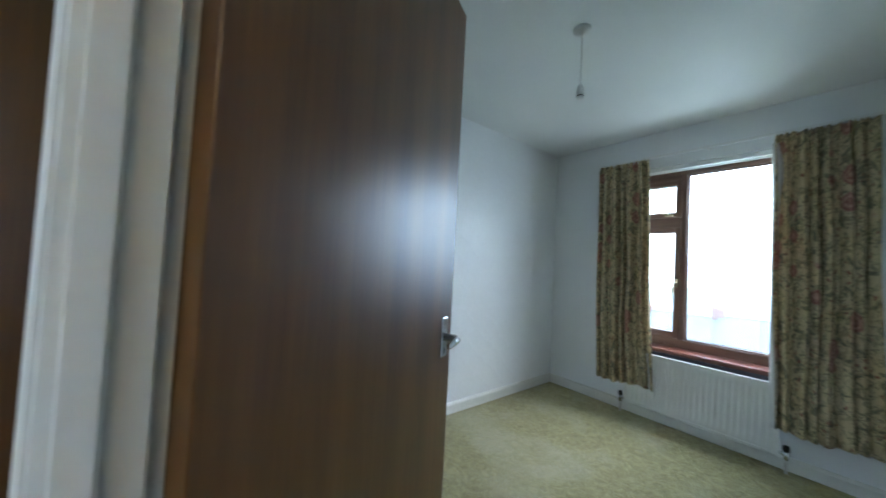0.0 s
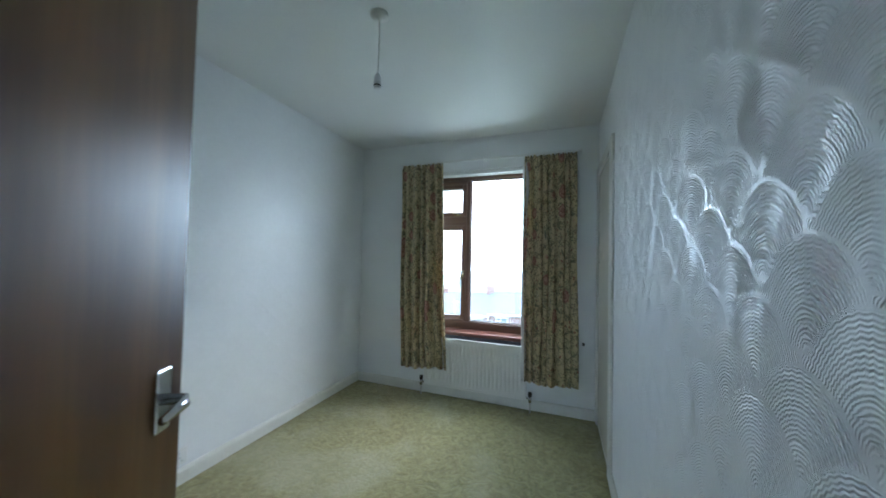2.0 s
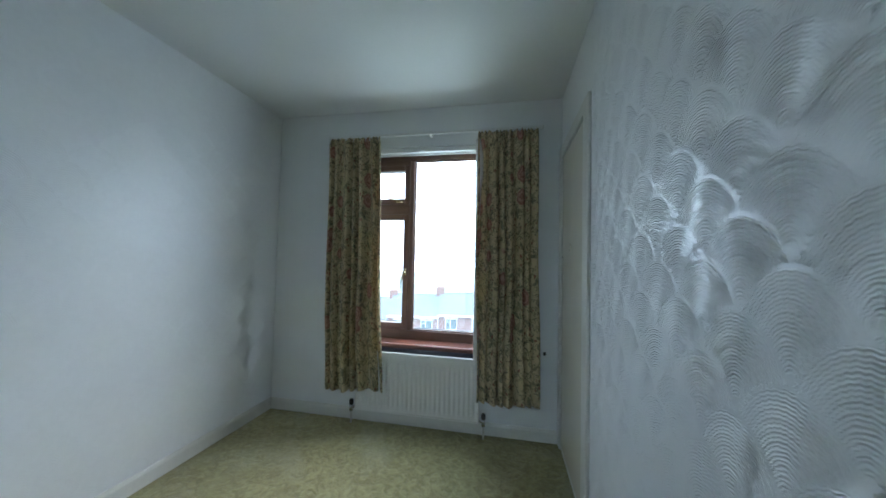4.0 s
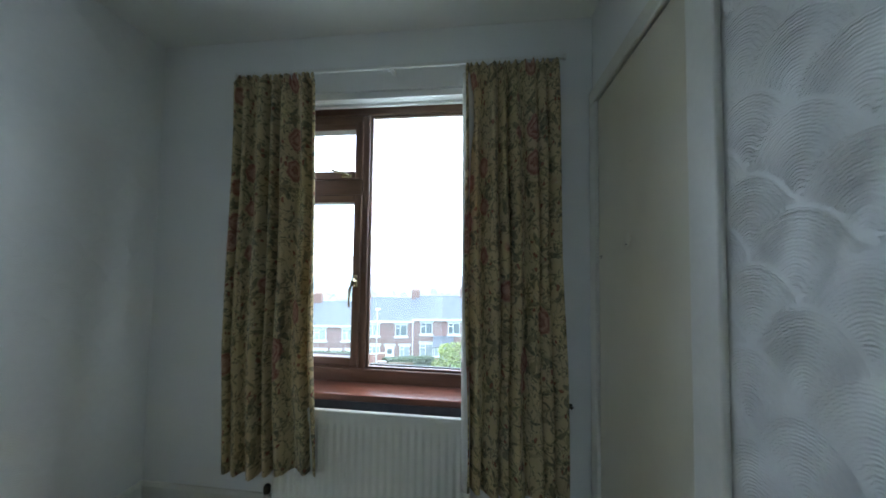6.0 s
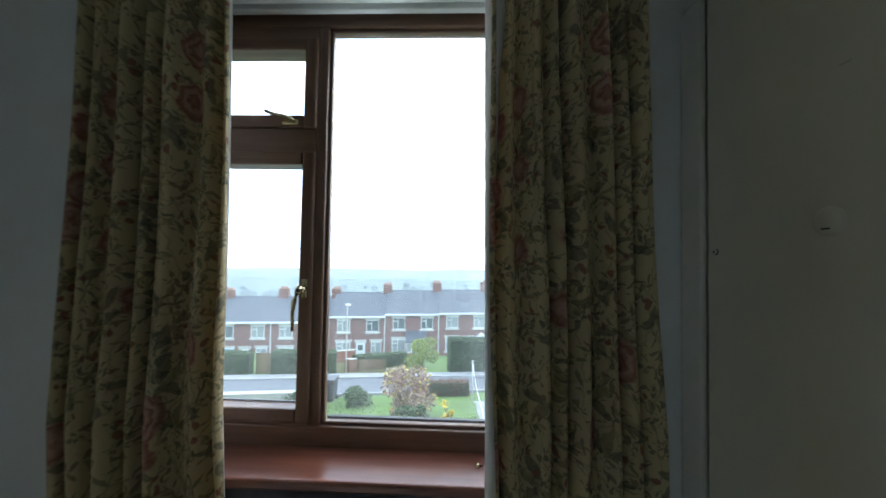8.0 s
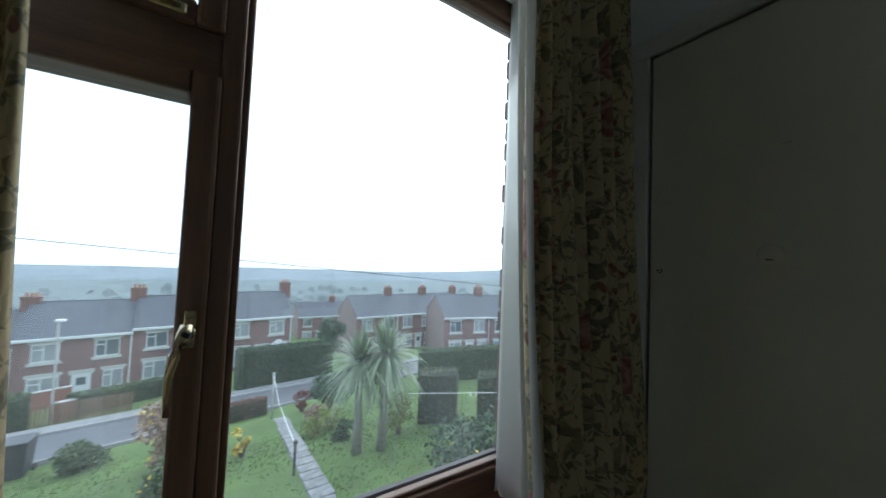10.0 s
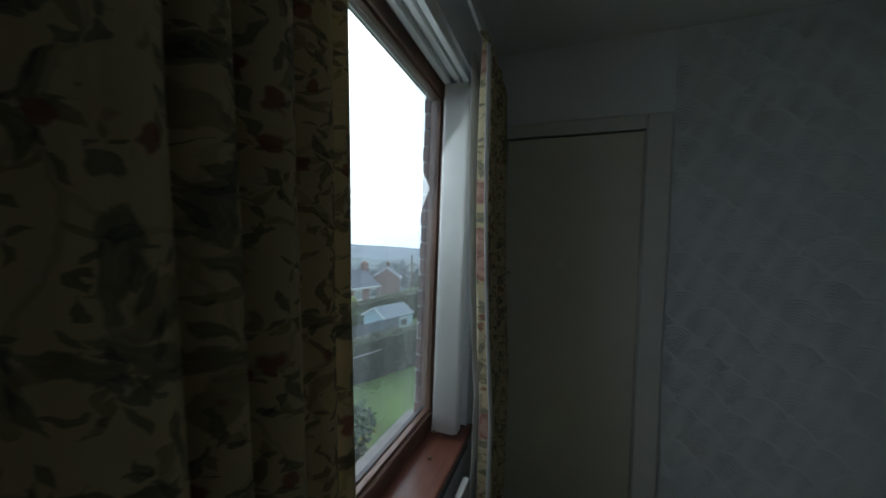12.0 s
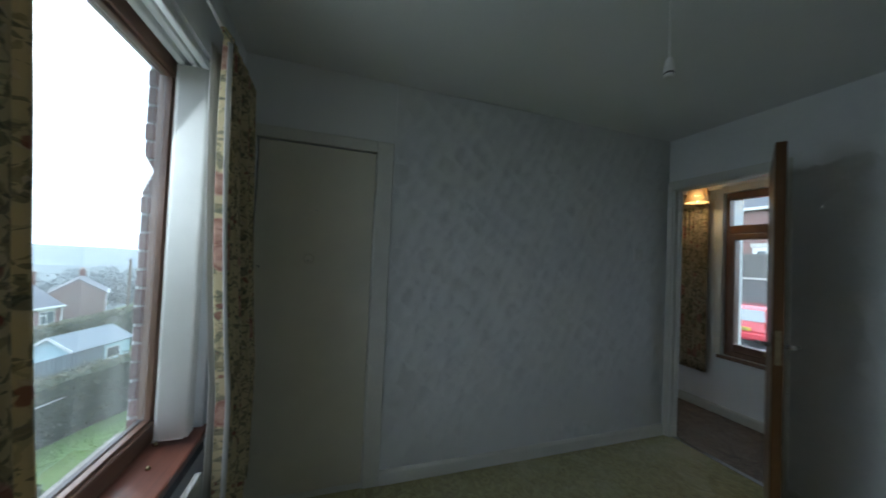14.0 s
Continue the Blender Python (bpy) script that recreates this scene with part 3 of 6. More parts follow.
# roof and the storey below close the house
tagged(part("roof", box(XL - 6, 7.0, HYB - 0.6, 0.55, H + 0.32, H + 0.5), M_DARKMETAL), "dark slate roof of the house", "roof", kind="structure")
tagged(part("wall_lower", box(XL - 6, 7.0, HYB - 0.28, 0.34, -3.4, -0.31), M_BRICK), "red brick lower storey of the house", "wall", kind="structure")
tagged(part("wall_outer", box(0.31, 7.0, HYB - 0.27, 0.34, -0.3, H + 0.3), M_BRICK), "red brick outer wall of the house", "wall", kind="structure").location.x = 0.9
tagged(part("wall_outer", box(XL - 6, XL - 0.26, HYB - 0.27, 0.34, -0.3, H + 0.3), M_BRICK), "red brick outer wall of the house", "wall", kind="structure")


def skirting(name, axis, at, depth, u0, u1, height=0.085):
    bm = bmesh.new()
    prof = [(0, 0), (depth, 0), (depth, height * 0.8), (depth * 0.55, height), (0, height)]
    ends = []
    for u in (u0, u1):
        ends.append([bm.verts.new((at + p, u, z) if axis == 'x' else (u, at + p, z)) for p, z in prof])
    k = len(prof)
    for i in range(k):
        bm.faces.new((ends[0][i], ends[0][(i + 1) % k], ends[1][(i + 1) % k], ends[1][i]))
    bm.faces.new(ends[0][::-1]), bm.faces.new(ends[1])
    bmesh.ops.recalc_face_normals(bm, faces=bm.faces)
    return tagged(part(name, bm, M_TRIM), "cream painted skirting board along the carpet", "skirting board", kind="structure")


skirting("baseboard_1", 'x', XL, 0.018, YB, -0.001)
skirting("baseboard_2", 'y', -0.001, -0.018, XL + 0.019, -0.02)
skirting("baseboard_3", 'x', 0.0, -0.018, YB + 0.02, -0.812)
skirting("baseboard_4", 'y', YB, 0.018, XL + 0.019, DX0 - 0.075)
skirting("baseboard_5", 'y', HYB, 0.018, -1.6, 0.98)

# ---- window ----
FY0, FY1, GY = 0.14, 0.208, 0.180
MX0, MX1 = -1.200, -1.108        # lights' glass edges either side of the mullion
win = tagged(new("window_1"), "brown wood-effect window with a large fixed pane and two side lights", "window", kind="structure")


def bar(x0, x1, z0, z1, y0=FY0, y1=FY1, name="frame_bar", mat=None, bevel=0.006):
    return part(name, box(x0, x1, y0, y1, z0, z1, bevel, segments=2), mat or (M_FRAME if (z1 - z0) > (x1 - x0) else M_FRAMEH), win)


bar(WX0, WX1, 2.05, WZ1, name="head")
bar(WX0, WX1, WZ0 - 0.014, 0.668, name="bottom_rail")
bar(WX1 - 0.055, WX1, 0.668, 2.05, name="jamb")
bar(WX0, WX0 + 0.06, 0.668, 2.05, name="jamb")
bar(-1.160, MX1 - 0.014, 0.668, 2.05, name="mullion")
bar(WX0 + 0.06, -1.160, 1.603, 1.693, y0=FY0 + 0.002, name="transom")
bar(WX0 + 0.06, -1.160, 2.004, 2.052, y0=FY0 + 0.002, name="head_packer")
bar(WX0 + 0.06, -1.160, 0.664, 0.688, y0=FY0 + 0.002, name="bottom_packer")


def sash(name, x0, x1, z0, z1, w=0.045):
    s = part(name, box(x0, x0 + w, FY0 - 0.012, FY1, z0, z1, 0.007, segments=2), M_FRAME, win)
    part("sash_stile", box(x1 - w, x1, FY0 - 0.012, FY1, z0, z1, 0.007, segments=2), M_FRAME, s)
    part("sash_rail", box(x0 + w, x1 - w, FY0 - 0.011, FY1, z1 - w, z1, 0.006, segments=2), M_FRAMEH, s)
    part("sash_rail", box(x0 + w, x1 - w, FY0 - 0.011, FY1, z0, z0 + w, 0.006, segments=2), M_FRAMEH, s)
    part("gasket", box(x0 + w - 0.004, x1 - w + 0.004, GY + 0.004, GY + 0.012, z0 + w - 0.002, z0 + w + 0.004), M_GASKET, s)
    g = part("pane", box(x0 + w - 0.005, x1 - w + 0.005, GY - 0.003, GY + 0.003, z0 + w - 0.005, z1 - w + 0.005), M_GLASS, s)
    g.visible_shadow = False
    return s


top_sash = sash("top_sash", WX0 + 0.055, -1.157, 1.690, 2.010)
low_sash = sash("side_sash", WX0 + 0.055, -1.157, 0.682, 1.606)
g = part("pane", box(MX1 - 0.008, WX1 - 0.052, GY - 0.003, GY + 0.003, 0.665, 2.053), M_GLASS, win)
g.visible_shadow = False
# beads and gasket of the fixed pane
for a in ((MX1 - 0.014, MX1 - 0.001, 0.67, 2.047), (WX1 - 0.068, WX1 - 0.055, 0.67, 2.047), (MX1 - 0.001, WX1 - 0.068, 0.668, 0.680), (MX1 - 0.001, WX1 - 0.068, 2.038, 2.05)):
    part("bead", box(a[0], a[1], GY - 0.028, GY - 0.004, a[2], a[3], 0.004, segments=2), M_FRAME if a[3] - a[2] > 1 else M_FRAMEH, win)
part("gasket", box(MX1, WX1 - 0.07, GY + 0.004, GY + 0.018, 0.668, 0.684), M_GASKET, win)


# casement handle: plate on the stile, neck and a hanging curved lever
def casement_handle():
    h = holder("handle", "worn gold casement handle with a black button", low_sash, at=(-1.178, FY0 - 0.012, 1.135))
    part("plate", box(-0.010, 0.010, -0.008, 0.0, -0.034, 0.034, 0.004, segments=2), M_BRASS, h)
    part("neck", tube([(0, 0, 0.0), (0, -0.02, 0.0), (0, -0.034, -0.004)], 0.011, 10), M_BRASS, h, smooth=True)
    part("lever", tube([(0.0, -0.034, 0.012), (-0.004, -0.042, -0.01), (-0.014, -0.044, -0.035), (-0.02, -0.042, -0.075), (-0.02, -0.04, -0.135)], 0.007, 8,
                       radii=[0.010, 0.012, 0.009, 0.0065, 0.005]), M_BRASS, h, smooth=True)
    part("button", lathe([(0.0075, 0), (0.0075, 0.006), (0.005, 0.009)], 12, at=(0, 0, 0)), M_GASKET, h, at=pose(0, -0.043, -0.002, 90, 0, 0))
    return h


casement_handle()
stay = holder("stay", "gold fanlight fastener", top_sash, at=(-1.245, FY0 - 0.012, 1.706))
part("plate", box(-0.03, 0.03, -0.006, 0, -0.008, 0.012, 0.003), M_BRASS, stay)
part("lever", tube([(0.018, -0.008, 0.004), (-0.01, -0.026, 0.012), (-0.05, -0.03, 0.018), (-0.075, -0.026, 0.03)], 0.006, 8), M_BRASS, stay, smooth=True)

sill = tagged(part("window_sill", box(WX0 - 0.03, WX1 + 0.03, -0.025, FY0 + 0.004, WZ0 - 0.035, WZ0 - 0.001, 0.008, segments=3), M_SILL),
              "red-brown polished window board with a rounded nose", "window sill", kind="structure")
# thin dark strip stands in for the shaded wall below the sill
tagged(part("shade_under_sill", box(WX0 - 0.01, WX1 + 0.01, -0.006, -0.0005, 0.50, WZ0 - 0.036), M_SILLSHADE), "dark grey strip painted in as shade under the window board", "trim", kind="structure")
# white lining board of the reveal, stopping short of the sill
lin = tagged(part("reveal_board", box(WX1 - 0.012, WX1 - 0.001, -0.004, FY0 - 0.002, WZ0 + 0.03, WZ1 - 0.03, 0.005, segments=2), M_PLASTIC),
             "white lining board in the window reveal", "trim", kind="structure")
lin2 = tagged(part("reveal_board", box(WX0 + 0.001, WX0 + 0.012, -0.004, FY0 - 0.002, WZ0 + 0.03, WZ1 - 0.03, 0.005, segments=2), M_PLASTIC),
              "white lining board in the window reveal", "trim", kind="structure")
for k, (y, z, hh) in enumerate(((0.012, 2.074, 0.034), (0.052, 2.082, 0.026), (0.095, 2.078, 0.03))):
    tagged(part("blind_track", box(WX0 + 0.014, WX1 - 0.014, y, y + 0.024, z, z + hh, 0.003), M_PLASTIC), "white old blind track under the lintel", "blind track", group="old blind tracks")
blind = thing("vertical_blind", "cream vertical blind slats drawn together beside the curtain", "blind", at=(0, 0, 0))
for k in range(7):
    bm = bmesh.new()
    xs = -0.446 + k * 0.0085
    prev = None
    for i in range(9):
        q = i / 8
        c_ = 0.006 * math.sin(q * math.pi) * (1 if k % 2 else 0.6)
        cur = [bm.verts.new((xs - c_ + 0.002 * k * (q - 0.5), 0.004 + 0.110 * q, z)) for z in (0.628 + 0.002 * (k % 3), 2.068)]
        if prev:
            bm.faces.new((prev[0], cur[0], cur[1], prev[1])).smooth = True
        prev = cur
    sl = part("slat", bm, M_BLIND, blind)
    sl.modifiers.new("thickness", 'SOLIDIFY').thickness = 0.0012
    part("slat_weight", box(xs - 0.0032, xs + 0.0032, 0.02, 0.098, 0.622, 0.648, 0.001), M_BLIND, sl)
    part("slat_hanger", box(xs - 0.003, xs + 0.003, 0.05, 0.064, 2.062, 2.083), M_PLASTIC, sl)
part("chain", tube([(-0.450, 0.110, 0.640), (-0.446, 0.116, 0.618), (-0.425, 0.117, 0.612), (-0.395, 0.116, 0.622), (-0.388, 0.110, 0.640)], 0.0022, 6), M_PLASTIC, blind)
for x, y in ((-0.588, 0.065), (-0.43, 0.112)):
    pg = thing("sill_peg", "small brown screw cap lying on the window board", "screw cap", group="caps on the window board", at=(x, y, WZ0 - 0.001))
    part("cap", lathe([(0.007, 0), (0.0085, 0.004), (0.006, 0.011), (0.003, 0.013)], 10), M_BRASS, pg)
    part("shank", tube([(0, 0, 0.006), (0.014, 0.004, 0.004)], 0.003, 6), M_DARKMETAL, pg)

# ---- radiator ----
RX0, RX1, RZ0, RZ1, RY = -1.483, -0.548, 0.10, 0.545, -0.078
rad = thing("radiator", "white pressed steel panel radiator below the window", "radiator", at=(0, 0, 0))
bm = bmesh.new()
n_f = 26
cols = []
for i in range(n_f * 6 + 1):
    x = RX0 + 0.012 + (RX1 - RX0 - 0.024) * i / (n_f * 6)
    ph = (i % 6) / 6
    d = 0.010 * (0.5 - 0.5 * math.cos(2 * math.pi * ph))
    col = []
    for z, f in ((RZ0 + 0.012, 0.0), (RZ0 + 0.04, 0.0), (RZ0 + 0.06, 1.0), (RZ1 - 0.075, 1.0), (RZ1 - 0.055, 0.0), (RZ1 - 0.012, 0.0)):
        col.append(bm.verts.new((x, RY + d * f, z)))
    cols.append(col)
for a, c in zip(cols, cols[1:]):
    for j in range(5):
        bm.faces.new((a[j], c[j], c[j + 1], a[j + 1]))
part("front_panel", bm, M_RAD, rad, smooth=True)
part("back_panel", box(RX0 + 0.01, RX1 - 0.01, RY + 0.012, RY + 0.018, RZ0 + 0.01, RZ1 - 0.012), M_RAD, rad)
part("top_seam", box(RX0, RX1, RY - 0.003, RY + 0.02, RZ1 - 0.014, RZ1, 0.005, segments=2), M_RAD, rad)
part("bottom_seam", box(RX0, RX1, RY - 0.003, RY + 0.02, RZ0, RZ0 + 0.014, 0.005, segments=2), M_RAD, rad)
for x in (RX0, RX1 - 0.014):
    part("side_seam", box(x, x + 0.014, RY - 0.002, RY + 0.02, RZ0 + 0.01, RZ1 - 0.01, 0.004), M_RAD, rad)
for x in (RX0 + 0.2, RX1 - 0.2):
    part("bracket", box(x - 0.02, x + 0.02, RY + 0.018, -0.001, RZ0 + 0.05, RZ1 - 0.06), M_RAD, rad)


def valve(x, side):
    v = thing("radiator_valve", "dark capped radiator valve on a painted pipe", "valve", group="radiator valves", at=(x, RY + 0.01, 0.0))
    part("pipe", tube([(0, 0, -0.002), (0, 0, 0.10)], 0.0075, 10), M_COPPER, v, smooth=True)
    part("body", lathe([(0.012, 0.085), (0.014, 0.09), (0.014, 0.13), (0.010, 0.134)], 12), M_CHROME, v, smooth=True)
    part("cap", lathe([(0.013, 0.134), (0.016, 0.138), (0.016, 0.165), (0.012, 0.172)], 12), M_DARKMETAL, v, smooth=True)
    part("union", tube([(0, 0, 0.118), (side * 0.035, 0, 0.118)], 0.010, 8), M_CHROME, v, smooth=True)


valve(RX0 - 0.03, 1)
valve(RX1 + 0.03, -1)

# ---- curtain rail, gliders, curtains, hooks ----
RAILZ = 2.186
rail = thing("curtain_rail", "thin white plastic curtain rail over the window", "curtain rail", at=(0, -0.062, RAILZ))
part("track", box(-1.775, -0.140, -0.006, 0.006, -0.009, 0.009, 0.002), M_PLASTIC, rail)
for x in (-1.778, -0.148):
    part("end_stop", box(x, x + 0.014, -0.009, 0.009, -0.014, 0.012, 0.003), M_PLASTIC, rail)
for x in (-1.60, -0.95, -0.30):
    part("bracket", box(x - 0.01, x + 0.01, 0.006, 0.0615, -0.012, 0.018, 0.003), M_PLASTIC, rail)
gl = part("glider", lathe([(0.004, -0.02), (0.005, -0.012), (0.003, -0.009)], 8), M_PLASTIC, rail)
gl.location = (-0.96, 0, 0)


def curtain(x0t, x1t, x0b, x1b, ztop, zbot, folds, seed, lining_side):
    rnd = random.Random(seed)
    phase = [rnd.uniform(-0.5, 0.5) for _ in range(folds + 2)]
    depth = [rnd.uniform(0.35, 1.3) for _ in range(folds + 2)]
    cu = thing("curtain", "faded floral cotton curtain with roses and leaves on the rail", "curtain", group="window curtains")
    nu, nv = folds * 18, 46
    bm = bmesh.new()
    uvl = bm.loops.layers.uv.new("cloth")
    grid, coord = [], []
    for j in range(nv + 1):
        t = j / nv
        z = ztop + (zbot - ztop) * t
        head = math.exp(-((1 - t) * 0 + t) * 14)
        row, last, length = [], None, 0.0
        crow = []
        for i in range(nu + 1):
            s = i / nu
            f = s * folds
            k = int(f)
            w = f - k
            ph = 2 * math.pi * (f + 0.20 * math.sin(2 * math.pi * f / 2.7 + phase[0] * 3) + 0.05 * math.sin(7 * t + seed) + 0.05 * math.sin(5 * t + k))
            amp = (0.035 - 0.005 * t) * (depth[k] * (1 - w) + depth[k + 1] * w) * (0.7 + 0.3 * min(1, t * 5))
            y = -0.086 - 0.055 * min(1, t * 1.4) ** 2 - amp * math.cos(ph) - 0.005 * math.sin(3.1 * t + s * 5 + seed)
            xa, xb = x0t + (x1t - x0t) * s, x0b + (x1b - x0b) * s
            x = xa + (xb - xa) * (t ** 1.3) + 0.006 * math.sin(ph * 1.0 + 1.2) * (0.4 + t) + 0.004 * math.sin(9 * t + k)
            zz = z + (0.008 * math.sin(ph * 2) + 0.004 * rnd.uniform(-1, 1) if j == 0 else 0) + (0.008 * math.sin(s * 7 + seed) if j == nv else 0)
            if lining_side > 0:
                y += 0.055 * s ** 2
            if j == 0:
                y = -0.07 - 0.010 * math.cos(ph * 2.0)
            p = Vector((x, y, zz))
            row.append(bm.verts.new(p))
            crow.append((s * (x1t - x0t) * 2.1, z))
        grid.append(row)
        coord.append(crow)
    for j in range(nv):
        for i in range(nu):
            fc = bm.faces.new((grid[j][i], grid[j + 1][i], grid[j + 1][i + 1], grid[j][i + 1]))
            fc.smooth = True
            for lp, (jj, ii) in zip(fc.loops, ((j, i), (j + 1, i), (j + 1, i + 1), (j, i + 1))):
                lp[uvl].uv = coord[jj][ii]
    bmesh.ops.recalc_face_normals(bm, faces=bm.faces)
    cloth = part("cloth", bm, [M_CURTAIN_A, M_LINING], cu)
    so = cloth.modifiers.new("thickness", 'SOLIDIFY')
    so.thickness, so.offset, so.material_offset = 0.003, 0.0, 0
    # back lining, a looser sheet that peeps out at the window edge
    bm = bmesh.new()
    lines = []
    for j in range(25):
        t = j / 24
        z = ztop - 0.05 + (zbot + 0.07 - ztop + 0.05) * t
        r = []
        for i in range(41):
            s = i / 40
            xa, xb = x0t + (x1t - x0t) * s, x0b + (x1b - x0b) * s
            x = xa + (xb - xa) * t ** 1.3
            x += (0.5 - s) * 0.09
            if lining_side < 0:
                x -= (1 - s) ** 4 * (0.014 + 0.030 * t ** 3)
            r.append(bm.verts.new((x, -0.036 + (0.060 * s ** 2 if lining_side > 0 else 0) - 0.058 * min(1, t * 1.4) ** 2 + 0.004 * math.sin(s * folds * 6.28 + 1), z)))
        lines.append(r)
    for a, c in zip(lines, lines[1:]):
        for i in range(40):
            bm.faces.new((a[i], c[i], c[i + 1], a[i + 1])).smooth = True
    lo = part("lining", bm, M_LINING, cu, "white cotton lining")
    so = lo.modifiers.new("thickness", 'SOLIDIFY')
    so.thickness = 0.002
    if lining_side < 0:
        # leading edge turned back, pale reverse of the cloth showing
        bm = bmesh.new()
        prev = None
        for j in range(31):
            t = j / 30
            z = ztop - 0.06 + (zbot + 0.01 - ztop + 0.06) * t
            yy = -0.098 - 0.055 * min(1, t * 1.4) ** 2
            xe = x0t + (x0b - x0t) * t
            wd_ = 0.030 + 0.022 * math.exp(-((t - 0.1) / 0.07) ** 2) + 0.008 * math.sin(t * 9)
            cur = [bm.verts.new((xe - 0.012 + wd_ * q, yy - 0.012 * math.sin(q * math.pi), z)) for q in (0, 0.35, 0.7, 1.0)]
            if prev:
                for q in range(3):
                    bm.faces.new((prev[q], cur[q], cur[q + 1], prev[q + 1])).smooth = True
            prev = cur
        te = part("turned_edge", bm, M_LINING, cu, "pale turned-back edge")
        te.modifiers.new("thickness", 'SOLIDIFY').thickness = 0.0025
    for i in range(folds * 2):
        x = x0t + (x1t - x0t) * (i + 0.5) / (folds * 2)
        part("hook", tube([(x, -0.064, ztop - 0.02), (x, -0.070, ztop + 0.012), (x, -0.062, ztop + 0.028)], 0.0022, 5), M_PLASTIC, cu)
    return cu


curtain(-1.755, -1.347, -1.692, -1.262, 2.172, 0.262, 6, 3, 1)
curtain(-0.590, -0.176, -0.574, -0.155, 2.172, 0.276, 7, 8, -1)

for x, z in ((-1.735, 0.62), (-0.105, 0.60)):
    hk = thing("tieback_hook", "small dark brass tieback hook on the wall", "hook", group="tieback hooks", at=(x, 0, z))
    part("plate", box(-0.009, 0.009, -0.004, 0.0, -0.012, 0.012, 0.002), M_DARKMETAL, hk)
    part("hook_arm", tube([(0, -0.002, 0), (0, -0.022, -0.004), (0.006, -0.03, 0.008)], 0.003, 6), M_DARKMETAL, hk, smooth=True)

# ---- ceiling pendant without a shade ----
LX, LY = -1.10, -1.625
pend = thing("pendant_lamp", "bare white pendant lampholder hanging on a cord", "pendant lamp", at=(LX, LY, H))
part("ceiling_rose", lathe([(0.042, 0), (0.042, -0.008), (0.034, -0.016), (0.012, -0.022), (0.006, -0.026)], 24), M_PLASTIC, pend, smooth=True)
part("cord", tube([(0, 0, -0.02), (0.001, 0, -0.15), (0, 0, -0.29)], 0.003, 8), M_PLASTIC, pend)
hold = part("lampholder", lathe([(0.006, -0.282), (0.012, -0.288), (0.0165, -0.305), (0.0165, -0.322), (0.0185, -0.324), (0.0185, -0.332), (0.0165, -0.334), (0.0165, -0.352), (0.012, -0.353)], 18), M_PLASTIC, pend, smooth=True)
part("ring", lathe([(0.0168, -0.336), (0.0175, -0.337), (0.0175, -0.341), (0.0168, -0.342)], 18), M_DARKMETAL, hold)

# ---- cupboard in the right wall ----
cup = tagged(new("door_2"), "cream gloss painted flush cupboard door, closed in the wall", "cupboard door", kind="structure")
CY0, CY1, CZ1 = -0.705, -0.085, 1.962
leaf = part("leaf", box(-0.006, 0.030, CY0, CY1, 0.035, CZ1, 0.003), M_GLOSS, cup)
part("architrave", box(-0.018, 0.0, CY0 - 0.105, CY0 - 0.006, 0.0, CZ1 + 0.075, 0.006, segments=2), M_TRIM, cup)
part("architrave", box(-0.018, 0.0, CY0 - 0.006, -0.002, CZ1 + 0.006, CZ1 + 0.075, 0.006, segments=2), M_TRIM, cup)
part("architrave", box(-0.018, 0.0, CY1 + 0.006, -0.002, 0.0, CZ1 + 0.006, 0.006, segments=2), M_TRIM, cup)
part("lining", box(0.0, 0.1, CY0 - 0.007, CY0 - 0.002, 0.02, CZ1 + 0.004), M_TRIM, cup)
part("plinth", box(-0.004, 0.05, CY0, CY1, 0.001, 0.032), M_TRIM, cup)
# black disc under the cover paints the dark crescent of the keyhole's recess
part("keyhole_recess_shade", lathe([(0.0085, 0), (0.0085, 0.001)], 16), M_GASKET, leaf, at=pose(-0.0062, -0.113, 1.275, 0, -90, 0))
part("keyhole_cover", lathe([(0.0082, 0), (0.0078, 0.002)], 16), M_GLOSS, leaf, "painted-over keyhole cover", at=pose(-0.0064, -0.1105, 1.276, 0, -90, 0))
part("keyhole", lathe([(0.0033, 0), (0.0033, 0.0026)], 10), M_GASKET, leaf, at=pose(-0.0064, -0.1095, 1.275, 0, -90, 0))
pull = part("finger_pull", lathe([(0.027, 0), (0.0265, 0.001), (0.022, 0.0035), (0.012, 0.005), (0.003, 0.0053)], 24), M_GLOSS, leaf, "painted-over round finger pull", at=pose(-0.006, -0.362, 1.325, 0, -90, 0))
# black block set on the pull as the shade inside its slot
part("finger_slot_shade", box(-0.0112, -0.0065, -0.368, -0.351, 1.309, 1.315, 0.002), M_GASKET, leaf)
part("knob_hole", lathe([(0.005, 0), (0.005, 0.002)], 10), M_COPPER, leaf, at=pose(-0.0085, -0.355, 1.315, 0, -90, 0))
part("screw_mark", box(-0.0068, -0.0058, -0.398, -0.380, 1.594, 1.598), M_COPPER, leaf)
for z in (0.25, 1.72):
    part("hinge", tube([(-0.008, CY0 - 0.003, z), (-0.008, CY0 - 0.003, z + 0.075)], 0.005, 8), M_GLOSS, leaf, smooth=True)
tagged(part("wall_cupboard_back", box(0.115, 0.125, YB, 0.0, -0.2, H), M_WALL), "plain wall behind the cupboard door", "wall", kind="structure")

